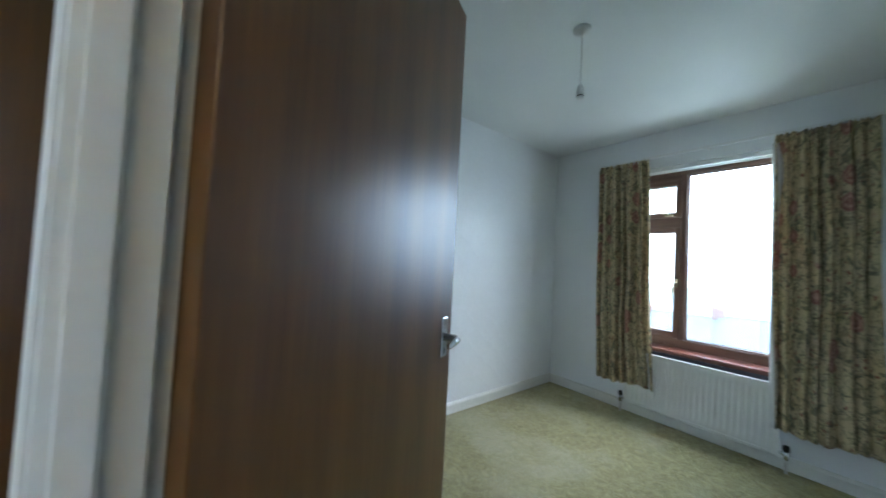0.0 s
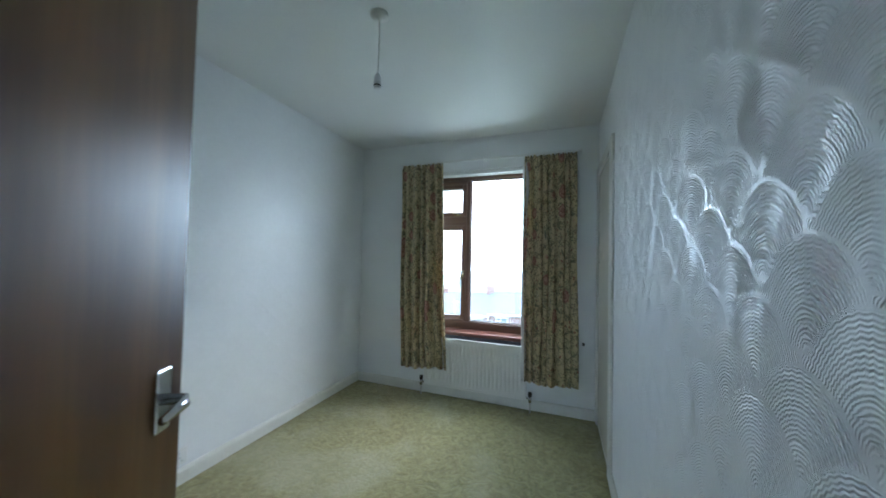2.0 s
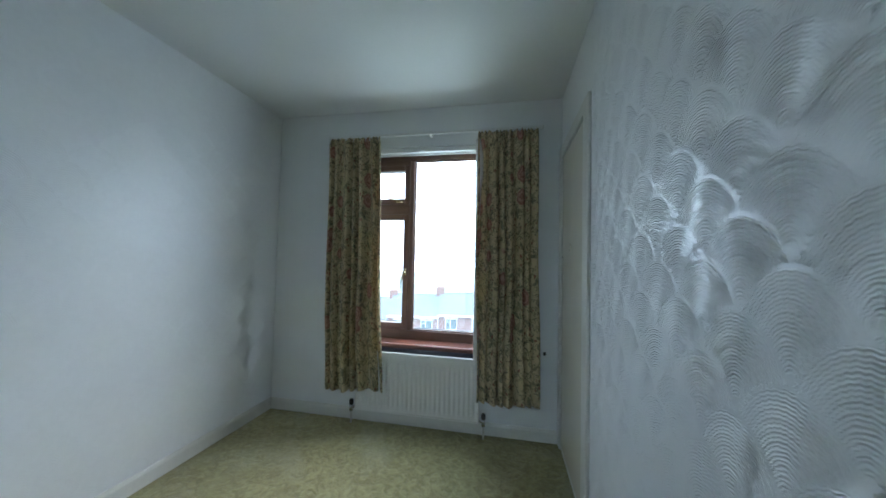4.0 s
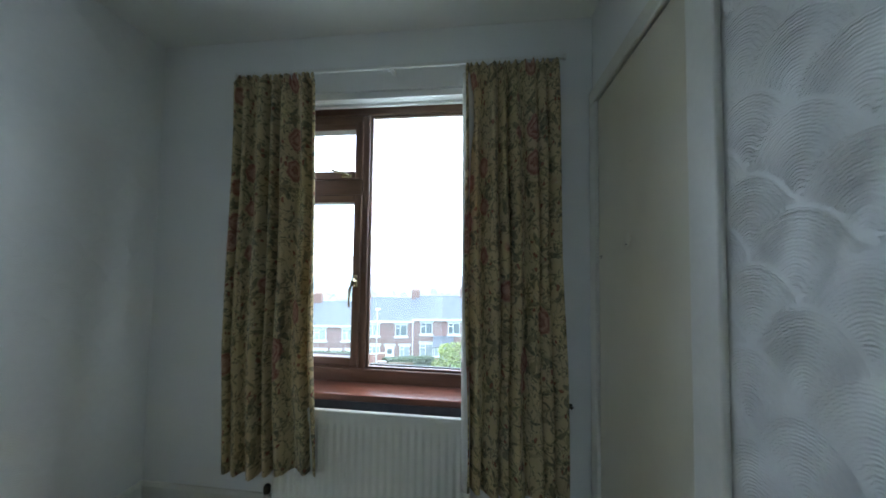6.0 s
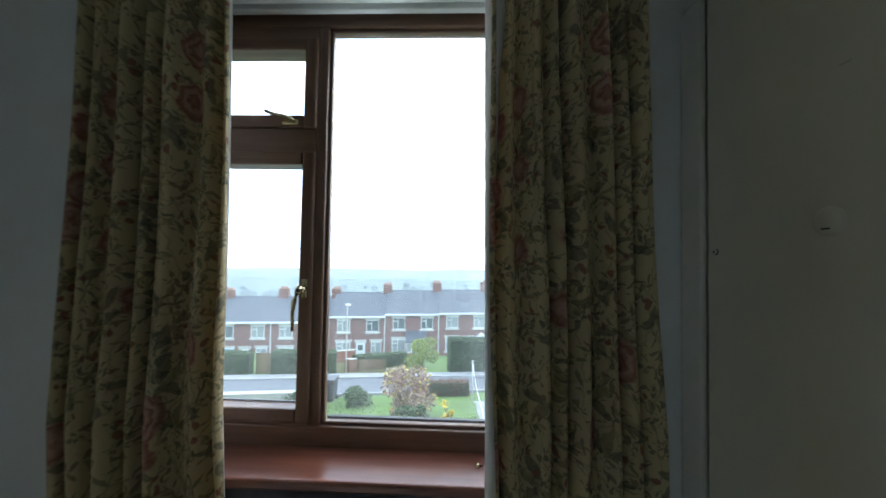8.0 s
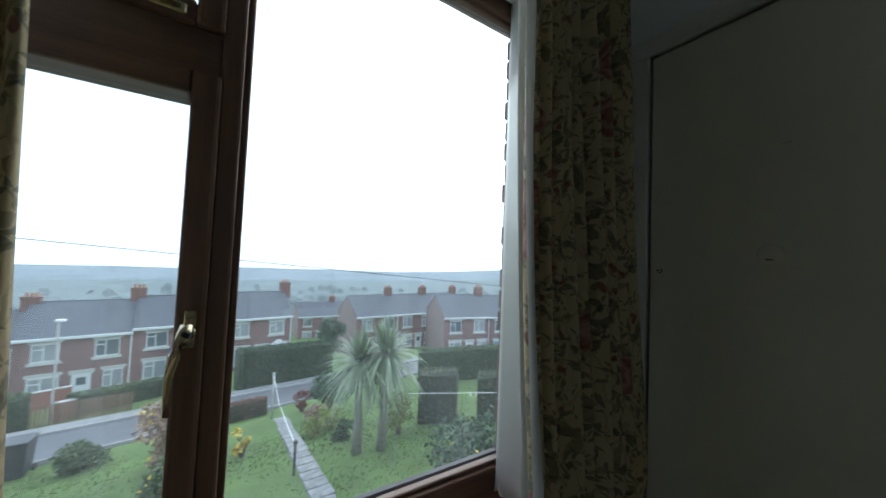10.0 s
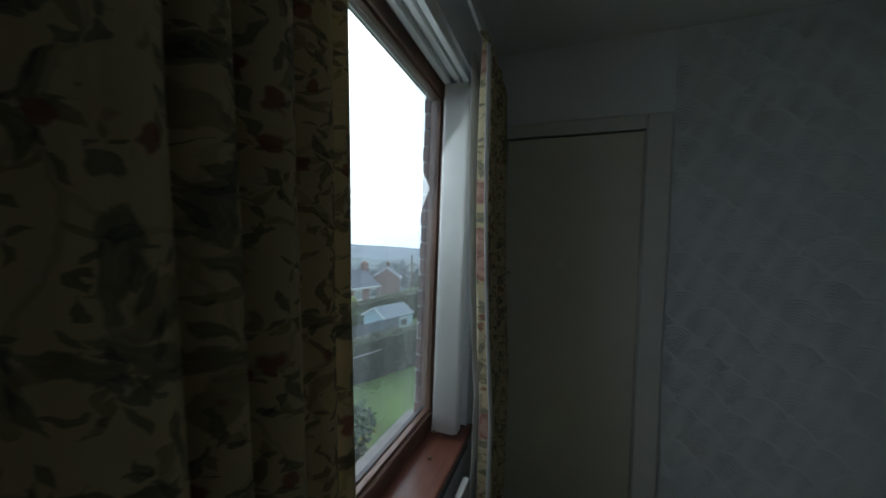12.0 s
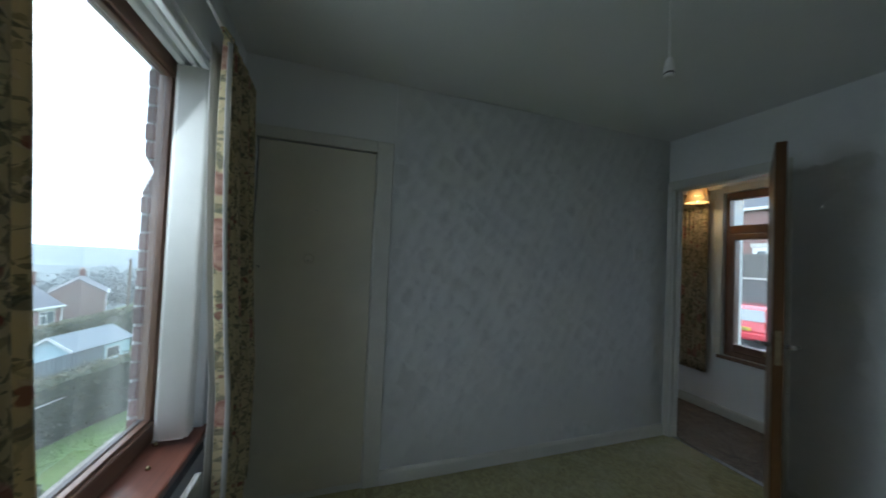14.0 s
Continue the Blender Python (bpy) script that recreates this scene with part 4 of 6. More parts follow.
# ---- light switch and socket ----
sw = thing("light_switch", "white square light switch on the plaster wall", "light switch", at=(0, -2.79, 1.45))
part("plate", box(-0.009, 0, -0.043, 0.043, -0.043, 0.043, 0.003, segments=2), M_PLASTIC, sw)
part("rocker", box(-0.014, -0.008, -0.010, 0.010, -0.018, 0.018, 0.002), M_PLASTIC, sw)
so_ = thing("wall_socket", "white double wall socket just above the skirting board", "socket", at=(XL, -1.72, 0.150))
part("plate", box(0, 0.009, -0.073, 0.073, -0.043, 0.043, 0.003, segments=2), M_PLASTIC, so_)
for y in (-0.034, 0.034):
    part("switch_rocker", box(0.009, 0.013, y - 0.006, y + 0.006, 0.012, 0.028, 0.001), M_PLASTIC, so_)
    for dy, dz, w, hh in ((0, -0.004, 0.004, 0.008), (-0.011, -0.024, 0.006, 0.004), (0.011, -0.024, 0.006, 0.004)):
        part("pin_hole", box(0.0085, 0.0095, y + dy - w / 2, y + dy + w / 2, dz - hh / 2, dz + hh / 2), M_GASKET, so_)

# ---- room door, open into the room, and its frame ----
fr = tagged(new("door_frame_1"), "white painted door lining with architraves", "door frame", kind="structure")
for x0, x1, lab in ((DX0 - 0.001, DX0 + 0.012, ""), (DX1 - 0.012, DX1 + 0.001, "")):
    part("lining", box(x0, x1, YB - 0.077, YB + 0.002, 0.0, DH + 0.008, 0.002), M_TRIM, fr)
part("lining", box(DX0 + 0.012, DX1 - 0.012, YB - 0.077, YB + 0.002, DH + 0.006, DH + 0.019), M_TRIM, fr)
for x0, x1 in ((DX0 + 0.012, DX0 + 0.024), (DX1 - 0.024, DX1 - 0.012)):
    part("stop", box(x0, x1, YB - 0.062, YB - 0.032, 0.0, DH + 0.005, 0.002), M_TRIM, fr)
for y0, y1 in ((YB, YB + 0.018), (YB - 0.089, YB - 0.075)):
    part("architrave", box(DX0 - 0.07, DX0 - 0.002, y0, y1, 0.0, DH + 0.08, 0.006, segments=2), M_TRIM, fr)
    part("architrave", box(DX1 + 0.002, -0.002 if y0 > YB - 0.05 else DX1 + 0.07, y0, y1, 0.0, DH + 0.08, 0.006, segments=2), M_TRIM, fr)
    part("architrave", box(DX0 - 0.002, DX1 + 0.002, y0, y1, DH + 0.012, DH + 0.08, 0.006, segments=2), M_TRIM, fr)
tagged(part("threshold_strip", box(DX0 + 0.014, DX1 - 0.014, YB - 0.06, YB - 0.02, 0.0, 0.006, 0.002), M_CHROME), "metal carpet edging strip across the doorway", "threshold", kind="structure")


def flush_door(name, label, hinge, angle, width):
    d = tagged(new(name), label, "door", kind="structure")
    d.matrix_basis = pose(hinge[0], hinge[1], 0, 0, 0, angle)
    leaf = part("leaf", box(0.0, width, -0.02, 0.02, 0.012, DH - 0.003, 0.002), M_DOOR, d)
    for s in (-1, 1):
        pl = part("handle_plate", box(width - 0.076, width - 0.036, s * 0.02 - (0.006 if s < 0 else 0), s * 0.02 + (0.006 if s > 0 else 0), 0.955, 1.068, 0.004, segments=2), M_CHROME, leaf)
        y = s * 0.026
        part("lever", tube([(width - 0.056, y, 1.012), (width - 0.056, y + s * 0.032, 1.012), (width - 0.075, y + s * 0.044, 1.012), (width - 0.130, y + s * 0.044, 1.007)], 0.0085, 8,
                           radii=[0.011, 0.010, 0.0095, 0.007]), M_CHROME, pl, smooth=True)
        part("keyhole", box(width - 0.059, width - 0.053, s * 0.0262 - 0.0004, s * 0.0262 + 0.0004, 0.966, 0.982), M_GASKET, pl)
    part("latch", box(width - 0.001, width + 0.002, -0.010, 0.010, 0.93, 1.09), M_BRASS, leaf)
    for z in (0.2, 1.70):
        part("hinge", tube([(-0.006, 0.018, z), (-0.006, 0.018, z + 0.09)], 0.006, 8), M_DARKMETAL, leaf, smooth=True)
    return d


flush_door("door_1", "dark brown glossy veneered flush door standing open into the room", (DX0 + 0.012, YB + 0.024), 118.0, 0.695)
flush_door("door_3", "dark brown glossy veneered flush door, closed, on the landing", (-1.632, YB - 0.11), -90, 0.69)

# ---- landing: window, curtain, shaded lamp ----
w2 = tagged(new("window_2"), "brown wood-effect landing window with a fanlight", "window", kind="structure")
HX0, HX1, HZ0, HZ1 = -0.62, 0.118, 0.56, 2.09
HY0, HY1 = HYB - 0.10, HYB - 0.03
for nm, a in (("jamb", (HX0, HX0 + 0.045, HZ0, HZ1)), ("jamb", (HX1 - 0.030, HX1, HZ0, HZ1)), ("head", (HX0 + 0.045, HX1 - 0.030, HZ1 - 0.068, HZ1)),
              ("bottom_rail", (HX0 + 0.045, HX1 - 0.030, HZ0, HZ0 + 0.05)), ("transom", (HX0 + 0.045, HX1 - 0.030, 1.70, 1.778))):
    part(nm, box(a[0], a[1], HY0, HY1, a[2], a[3], 0.006), M_FRAME, w2)
sx0, sx1, sz0, sz1 = HX0 + 0.047, HX1 - 0.032, HZ0 + 0.052, 1.698
casement = part("casement", box(sx0, sx0 + 0.06, HY0, HY1 + 0.014, sz0, sz1, 0.007, segments=2), M_FRAME, w2)
part("casement_stile", box(sx1 - 0.052, sx1, HY0, HY1 + 0.014, sz0, sz1, 0.007, segments=2), M_FRAME, casement)
for z0, z1 in ((sz0, sz0 + 0.065), (sz1 - 0.055, sz1)):
    part("casement_rail", box(sx0 + 0.06, sx1 - 0.052, HY0, HY1 + 0.012, z0, z1, 0.006, segments=2), M_FRAMEH, casement)
for owner, x0, x1, z0, z1 in ((casement, sx0 + 0.055, sx1 - 0.047, sz0 + 0.06, sz1 - 0.05), (w2, HX0 + 0.043, HX1 - 0.028, 1.776, HZ1 - 0.066)):
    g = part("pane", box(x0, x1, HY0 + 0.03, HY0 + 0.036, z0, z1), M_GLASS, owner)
    g.visible_shadow = False
hand = holder("handle", "gold casement handle", w2, at=(-0.22, HY1 + 0.014, 0.645))
part("plate", box(-0.03, 0.03, 0.0, 0.006, -0.008, 0.008, 0.002), M_BRASS, hand)
part("lever", tube([(0, 0.006, 0), (0, 0.03, 0.004), (-0.09, 0.034, -0.004)], 0.006, 8), M_BRASS, hand, smooth=True)
tagged(part("sill_landing", box(HX0 - 0.03, HX1 + 0.03, HYB - 0.03, HYB + 0.03, HZ0 - 0.03, HZ0 - 0.001, 0.007, segments=2), M_FRAMEH), "dark brown landing window board", "window sill", kind="structure")
for a in ((HX1 + 0.002, HX1 + 0.065, HZ0, HZ1 + 0.06), (HX0, HX1 + 0.002, HZ1 + 0.002, HZ1 + 0.06)):
    tagged(part("trim_landing", box(a[0], a[1], HYB, HYB + 0.014, a[2], a[3], 0.004), M_TRIM), "white painted casing round the landing window", "trim", kind="structure")
M_CURTAIN_B = floral("dark_floral_cotton", (0.60, 0.50, 0.33), (0.50, 0.40, 0.25), 9.3)
hc = thing("landing_curtain", "cream curtain with a dark leaf print beside the landing window", "curtain")
bm = bmesh.new()
uvl = bm.loops.layers.uv.new("cloth")
rows_ = []
for j in range(21):
    t = j / 20
    rows_.append([(bm.verts.new((0.20 + 0.24 * i / 48, HYB + 0.07 + 0.022 * math.cos(i / 48 * 2 * math.pi * 6 + 0.4 * t), 2.12 - 1.75 * t)), (i / 48 * 0.6, 2.12 - 1.75 * t)) for i in range(49)])
for a, c in zip(rows_, rows_[1:]):
    for i in range(48):
        q = (a[i], c[i], c[i + 1], a[i + 1])
        fc = bm.faces.new([v for v, _ in q])
        fc.smooth = True
        for lp, (_, uv_) in zip(fc.loops, q):
            lp[uvl].uv = uv_
cl = part("cloth", bm, M_CURTAIN_B, hc)
cl.modifiers.new("thickness", 'SOLIDIFY').thickness = 0.003
part("rail", tube([(0.10, HYB + 0.06, 2.13), (0.50, HYB + 0.06, 2.13)], 0.008, 8), M_PLASTIC, hc)

M_SHADE = material("cream_lamp_shade", (0.80, 0.62, 0.36), 0.7, vary=0.05)
M_SHADE.node_tree.nodes["Principled BSDF"].inputs["Transmission Weight"].default_value = 0.35
M_BULB = bpy.data.materials.new("lit_bulb")
M_BULB.use_nodes = True
_b = M_BULB.node_tree.nodes["Principled BSDF"]
_b.inputs["Emission Color"].default_value, _b.inputs["Emission Strength"].default_value = (1.0, 0.72, 0.36, 1), 9.0
lamp2 = thing("landing_lamp", "lit pendant lamp with a two-tier cream shade", "pendant lamp", at=(0.19, -3.74, 0.0))
part("cord", tube([(0, 0, H), (0, 0, 2.10)], 0.003, 6), M_PLASTIC, lamp2)
part("ceiling_rose", lathe([(0.04, H), (0.04, H - 0.01), (0.01, H - 0.025)], 16), M_PLASTIC, lamp2)
bm = bmesh.new()
for (r0, z0), (r1, z1) in (((0.072, 2.115), (0.082, 2.04)), ((0.086, 2.038), (0.094, 1.985))):
    for k in range(28):
        a0, a1 = k * 2 * math.pi / 28, (k + 1) * 2 * math.pi / 28
        bm.faces.new([bm.verts.new((r * math.cos(a), r * math.sin(a), z)) for r, z, a in ((r0, z0, a0), (r0, z0, a1), (r1, z1, a1), (r1, z1, a0))])
sh = part("shade", bm, M_SHADE, lamp2)
sh.modifiers.new("thickness", 'SOLIDIFY').thickness = 0.002
bl = part("bulb", lathe([(0.012, 0.07), (0.014, 0.055), (0.030, 0.02), (0.032, 0.0), (0.024, -0.022), (0.006, -0.032)], 16, at=(0, 0, 2.03)), M_BULB, lamp2, smooth=True)
bl.visible_shadow = False

# ---- brick reveal outside the window ----
reveal = tagged(part("brick_reveal_core", box(WX1 - 0.010, WX1 + 0.05, 0.211, 0.252, WZ0 - 0.012, WZ1 - 0.002), M_MORTAR), "red brick edge of the outer wall beside the window", "wall", kind="structure")
bme = mesh_of("brick", box(-0.052, 0.052, -0.018, 0.018, -0.0325, 0.0325, 0.004), M_BRICK)
rb = random.Random(5)
for k in range(20):
    o = new("brick", bme)
    o.parent = reveal
    o.matrix_basis = pose(WX1 + 0.032 + rb.uniform(-0.003, 0.003) + (0.004 if k % 2 else 0), 0.238 + rb.uniform(-0.002, 0.002), WZ0 + 0.03 + k * 0.0745, 0, 0, rb.uniform(-1.5, 1.5))
tagged(part("lintel_outside", box(WX0 - 0.15, WX1 + 0.2, 0.263, 0.275, WZ1 + 0.002, WZ1 + 0.14), M_MORTAR), "pale concrete lintel over the window", "lintel", kind="structure")
tagged(part("sill_outside", box(WX0 - 0.05, WX1 + 0.05, 0.264, 0.32, WZ0 - 0.09, WZ0 - 0.012, 0.006), M_MORTAR), "pale concrete outside window sill", "window sill", kind="structure")


# ---- outside ----
def ground_z(x, y):
    if y >= 0:
        near = -2.4 - 0.206 * min(y, 46)
        far = 0.0
        if y > 46:
            far = -0.10 * (min(y, 260) - 46)
        z = near + far
    elif y > -6:
        z = -2.4 + (0.35 / 6) * -y
    else:
        z = -2.05 + 0.16 * (min(-y, 10) - 6)
    r = math.hypot(x, y)
    if r > 500:
        a = math.atan2(x, y)
        crest = 0.0
        if y > 0:
            k = min(1, max(0, (a - 0.35) / 0.5))
            crest = -(r * 0.049) * (1 - k) - (r * 0.012) * k
            crest += r * 0.004 * math.sin(a * 9) + r * 0.003 * math.sin(a * 23 + 1)
            f = min(1, (r - 500) / 1800)
            z = z * (1 - f) + crest * f
    return z


M_GROUND = material("grass_field", (0.085, 0.145, 0.03), 0.95, vary=0.35, scale=0.9, fine=22, bump=0.03, tint=(0.055, 0.085, 0.022))
# distance haze is painted into these two colours, paler for the farther one
M_FAR = material("haze_tinted_hillside", (0.20, 0.235, 0.25), 1.0, vary=0.14, scale=0.014, fine=0.05, tint=(0.12, 0.15, 0.165))
M_VALLEY = material("haze_tinted_fields", (0.15, 0.18, 0.175), 1.0, vary=0.15, scale=0.04, fine=0.2, tint=(0.10, 0.125, 0.125))
bm = bmesh.new()
gx = [-3500, -2200, -1400, -900, -550, -300, -160, -90, -60, -42] + [-30 + i * 2 for i in range(41)] + [60, 75, 100, 160, 300, 550, 900, 1400, 2200, 3500]
gy = [-3500, -1200, -300, -80, -40, -25, -15, -10, -6, -3] + [i * 2 for i in range(24)] + [50, 60, 75, 100, 150, 230, 340, 500, 700, 950, 1300, 1800, 2400, 3500]
rn = random.Random(2)
gv = [[bm.verts.new((x, y, ground_z(x, y) + (rn.uniform(-0.04, 0.04) if -30 < x < 50 and 0 < y < 46 else 0))) for x in gx] for y in gy]
for j in range(len(gy) - 1):
    for i in range(len(gx) - 1):
        fc = bm.faces.new((gv[j][i], gv[j][i + 1], gv[j + 1][i + 1], gv[j + 1][i]))
        fc.smooth = True
        cx_, cy_ = (gx[i] + gx[i + 1]) / 2, (gy[j] + gy[j + 1]) / 2
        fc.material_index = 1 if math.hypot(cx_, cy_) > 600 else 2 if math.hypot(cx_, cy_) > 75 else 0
tagged(part("ground", bm, [M_GROUND, M_FAR, M_VALLEY]), "sloping green lawn falling away to a valley in haze-pale colours", "ground", kind="structure")


def strip(name, line, half, lift, mat, label, category, curb=0.0):
    """A ribbon that follows the ground along a line of (x, y)."""
    bm = bmesh.new()
    L, R = [], []
    for i, (x, y) in enumerate(line):
        x2, y2 = line[min(i + 1, len(line) - 1)]
        x1, y1 = line[max(i - 1, 0)]
        d = Vector((x2 - x1, y2 - y1)).normalized()
        nx, ny = -d.y, d.x
        zc = ground_z(x, y)
        for s, lst in ((-1, L), (1, R)):
            px, py = x + s * nx * half, y + s * ny * half
            lst.append((bm.verts.new((px, py, ground_z(px, py) + lift)), bm.verts.new((px, py, ground_z(px, py) - 0.3))))
    for i in range(len(line) - 1):
        bm.faces.new((L[i][0], L[i + 1][0], R[i + 1][0], R[i][0]))
        bm.faces.new((L[i][1], L[i + 1][1], L[i + 1][0], L[i][0]))
        bm.faces.new((R[i][0], R[i + 1][0], R[i + 1][1], R[i][1]))
    bmesh.ops.recalc_face_normals(bm, faces=bm.faces)
    return tagged(part(name, bm, mat), label, category, kind="structure")


M_ASPHALT = material("wet_asphalt", (0.07, 0.075, 0.085), 0.55, vary=0.2, scale=0.7, fine=40, bump=0.004)
M_KERB = material("pale_kerb_stone", (0.30, 0.30, 0.29), 0.85, vary=0.2, scale=2)
M_PAVE = material("grey_pavement", (0.20, 0.20, 0.20), 0.8, vary=0.2, scale=1.2, bump=0.004)
M_FLAG = material("weathered_path_stone", (0.22, 0.22, 0.215), 0.85, vary=0.45, scale=5, fine=18, bump=0.006, per_object=0.12)
M_LOWBRICK = material("old_garden_brick", (0.22, 0.10, 0.075), 0.9, vary=0.3, scale=6, fine=40, bump=0.006)
M_CONC = material("pale_concrete", (0.40, 0.39, 0.36), 0.9, vary=0.2, scale=3, bump=0.005)
M_FENCE = material("brown_fence_boards", (0.20, 0.13, 0.085), 0.85, vary=0.3, scale=5, per_object=0.25)
M_GREYBOARD = material("dark_weathered_boards", (0.11, 0.12, 0.13), 0.85, vary=0.25, scale=3, per_object=0.15)


def along(c, slope, x0, x1, n=40):
    return [(x0 + (x1 - x0) * i / n, c + slope * (x0 + (x1 - x0) * i / n)) for i in range(n + 1)]


strip("road", along(18.2, 0.29, -34, 34), 2.3, 0.05, M_ASPHALT, "wet dark grey residential road", "road")
strip("pavement", along(21.5, 0.29, -34, 34), 0.75, 0.13, M_PAVE, "grey pavement across the road", "pavement")
strip("kerb_far", along(20.62, 0.29, -34, 34), 0.07, 0.15, M_KERB, "pale kerb line along the road", "kerb")
strip("kerb_near", along(15.72, 0.29, -34, 34), 0.07, 0.15, M_KERB, "pale kerb line along the road", "kerb")

# garden path of flagstones
pth = tagged(new("garden_path"), "narrow path of weathered stone flags down the lawn", "path", kind="structure")
rp = random.Random(4)
for k in range(20):
    y = 4.2 + k * 0.5
    z = ground_z(0.62, y)
    bm = box(-0.24, 0.24, -0.235, 0.235, -0.08, 0.03, 0.012)
    part("flagstone", bm, M_FLAG, pth, at=pose(0.62 + rp.uniform(-0.03, 0.03), y, z + 0.012, -11.6 + rp.uniform(-1, 1), 0, rp.uniform(-3, 3)))


def leaves(centres, count, size, seed, squash=0.8, droop=0.3, shell=0.55):
    """Many small leaves spread over and in a set of rough balls (x, y, z, r)."""
    rg = np.random.default_rng(seed)
    vol = np.array([c[3] ** 2 for c in centres])
    pick = rg.choice(len(centres), count, p=vol / vol.sum())
    c = np.array(centres)[pick]
    d = rg.normal(size=(count, 3))
    d /= np.linalg.norm(d, axis=1)[:, None]
    rad_ = c[:, 3] * (shell + (1 - shell) * rg.random(count) ** 0.5) * (0.85 + 0.3 * rg.random(count))
    p = c[:, :3] + d * rad_[:, None] * np.array((1, 1, squash))
    a = d + rg.normal(size=(count, 3)) * 0.8
    a[:, 2] -= droop
    a /= np.linalg.norm(a, axis=1)[:, None]
    b = np.cross(a, rg.normal(size=(count, 3)))
    b /= np.linalg.norm(b, axis=1)[:, None]
    s = size * (0.6 + 0.8 * rg.random(count))[:, None]
    q = np.stack([p - a * s * 0.2, p + b * s * 0.42 + a * s * 0.35, p + a * s, p - b * s * 0.42 + a * s * 0.35], 1)
    me = bpy.data.meshes.new("leaves")
    me.from_pydata(q.reshape(-1, 3).tolist(), [], np.arange(count * 4).reshape(-1, 4).tolist())
    return me


def mesh_part(name, me, mat, parent, label=""):
    me.materials.append(mat)
    ob = new(name, me)
    ob.parent = parent
    if label:
        ob["label"] = label
    return ob


def balls(rg, w, d, h, n, r0, r1):
    return [(rg.uniform(-w, w), rg.uniform(-d, d), rg.uniform(0.25, 1.0) * h - 0.3 * r1, rg.uniform(r0, r1)) for _ in range(n)]


def shrub(name, label, at, w, h, n, count, size, mat, seed, twigs=14, flower=None, fcount=0, fsize=0.06, open_=0.5):
    rg = random.Random(seed)
    t = thing(name, label, "shrub", at=(at[0], at[1], ground_z(*at)))
    cs = balls(rg, w * 0.6, w * 0.6, h, n, w * 0.28, w * 0.5)
    bm = bmesh.new()
    for k in range(twigs):
        c = cs[k % len(cs)]
        p = Vector(c[:3]) + Vector((rg.uniform(-0.1, 0.1), rg.uniform(-0.1, 0.1), c[3] * 0.6))
        tube([(rg.uniform(-0.08, 0.08), rg.uniform(-0.08, 0.08), -0.1), (p.x * 0.5, p.y * 0.5, p.z * 0.55), p], 0.01, 5, bm, radii=[0.022, 0.013, 0.004])
    part("stems", bm, M_BARK, t)
    mesh_part("foliage", leaves(cs, count, size, seed, shell=open_), mat, t)
    if flower:
        tagged(mesh_part("flowers", leaves(cs, fcount, fsize, seed + 1, shell=0.95), flower, t, "yellow flowers"), kind="stuff")
    return t


M_PALMBARK = material("pale_palm_bark", (0.24, 0.23, 0.19), 0.9, vary=0.3, scale=10, bump=0.012)
M_BARK = material("bark", (0.12, 0.085, 0.06), 0.9, vary=0.3, scale=14, bump=0.01)
M_LEAF_DK = leaf_material("dark_leaves", (0.018, 0.045, 0.018), (0.06, 0.11, 0.04))
M_LEAF_HEDGE = leaf_material("hedge_leaves", (0.03, 0.06, 0.02), (0.10, 0.14, 0.05))
M_LEAF_BR = leaf_material("brownish_hedge_leaves", (0.05, 0.06, 0.03), (0.15, 0.14, 0.07))
M_LEAF_LT = leaf_material("yellow_green_leaves", (0.10, 0.15, 0.03), (0.36, 0.40, 0.10))
M_LEAF_AUT = leaf_material("autumn_leaves", (0.20, 0.12, 0.085), (0.38, 0.26, 0.18))
M_LEAF_YEL = leaf_material("yellow_leaves", (0.50, 0.36, 0.04), (0.72, 0.55, 0.08))
M_LEAF_RED = leaf_material("red_brown_leaves", (0.12, 0.03, 0.025), (0.24, 0.08, 0.05))
M_PALM = leaf_material("cordyline_leaves", (0.10, 0.15, 0.08), (0.30, 0.36, 0.22))

shrub("autumn_shrub", "bare-looking pinkish autumn shrub with yellow leaves", (-2.2, 11.0), 1.05, 1.75, 12, 3800, 0.075, M_LEAF_AUT, 1, 40, M_LEAF_YEL, 240, 0.09, 0.2)
shrub("garden_shrub", "rounded green and brown garden shrub", (-2.0, 9.2), 0.75, 0.9, 8, 2600, 0.08, M_LEAF_HEDGE, 2, 12, M_LEAF_YEL, 50, 0.07)
shrub("variegated_shrub", "low yellow-green variegated shrub", (-1.75, 7.6), 0.6, 0.6, 8, 2200, 0.07, M_LEAF_LT, 3)
shrub("spindly_shrub", "thin shrub with yellow leaves on the lawn", (-0.75, 10.4), 0.3, 0.8, 4, 160, 0.08, M_LEAF_YEL, 4, 10, open_=0.1)
shrub("rose_shrub", "large dark green shrub dotted with yellow flowers", (3.3, 4.0), 1.35, 1.35, 16, 7000, 0.085, M_LEAF_DK, 5, 20, M_LEAF_YEL, 90, 0.07)
shrub("conifer_shrub", "tall dark blue-green conifer shrub", (2.35, 13.2), 0.75, 1.7, 9, 3000, 0.07, M_LEAF_DK, 6)
shrub("round_shrub", "small clipped round green shrub", (1.95, 9.8), 0.42, 0.6, 6, 1500, 0.05, M_LEAF_DK, 7)
shrub("yellow_shrub", "loose yellow-green shrub beside the path", (1.35, 10.8), 0.42, 0.65, 6, 1300, 0.06, M_LEAF_LT, 8)
shrub("yellow_shrub", "loose yellow-green shrub beside the path", (1.95, 11.2), 0.5, 0.75, 6, 1500, 0.06, M_LEAF_LT, 9)
shrub("mauve_shrub", "pinkish brown shrub by the garden gate", (1.45, 12.4), 0.5, 0.7, 6, 1500, 0.05, M_LEAF_AUT, 10, open_=0.3)
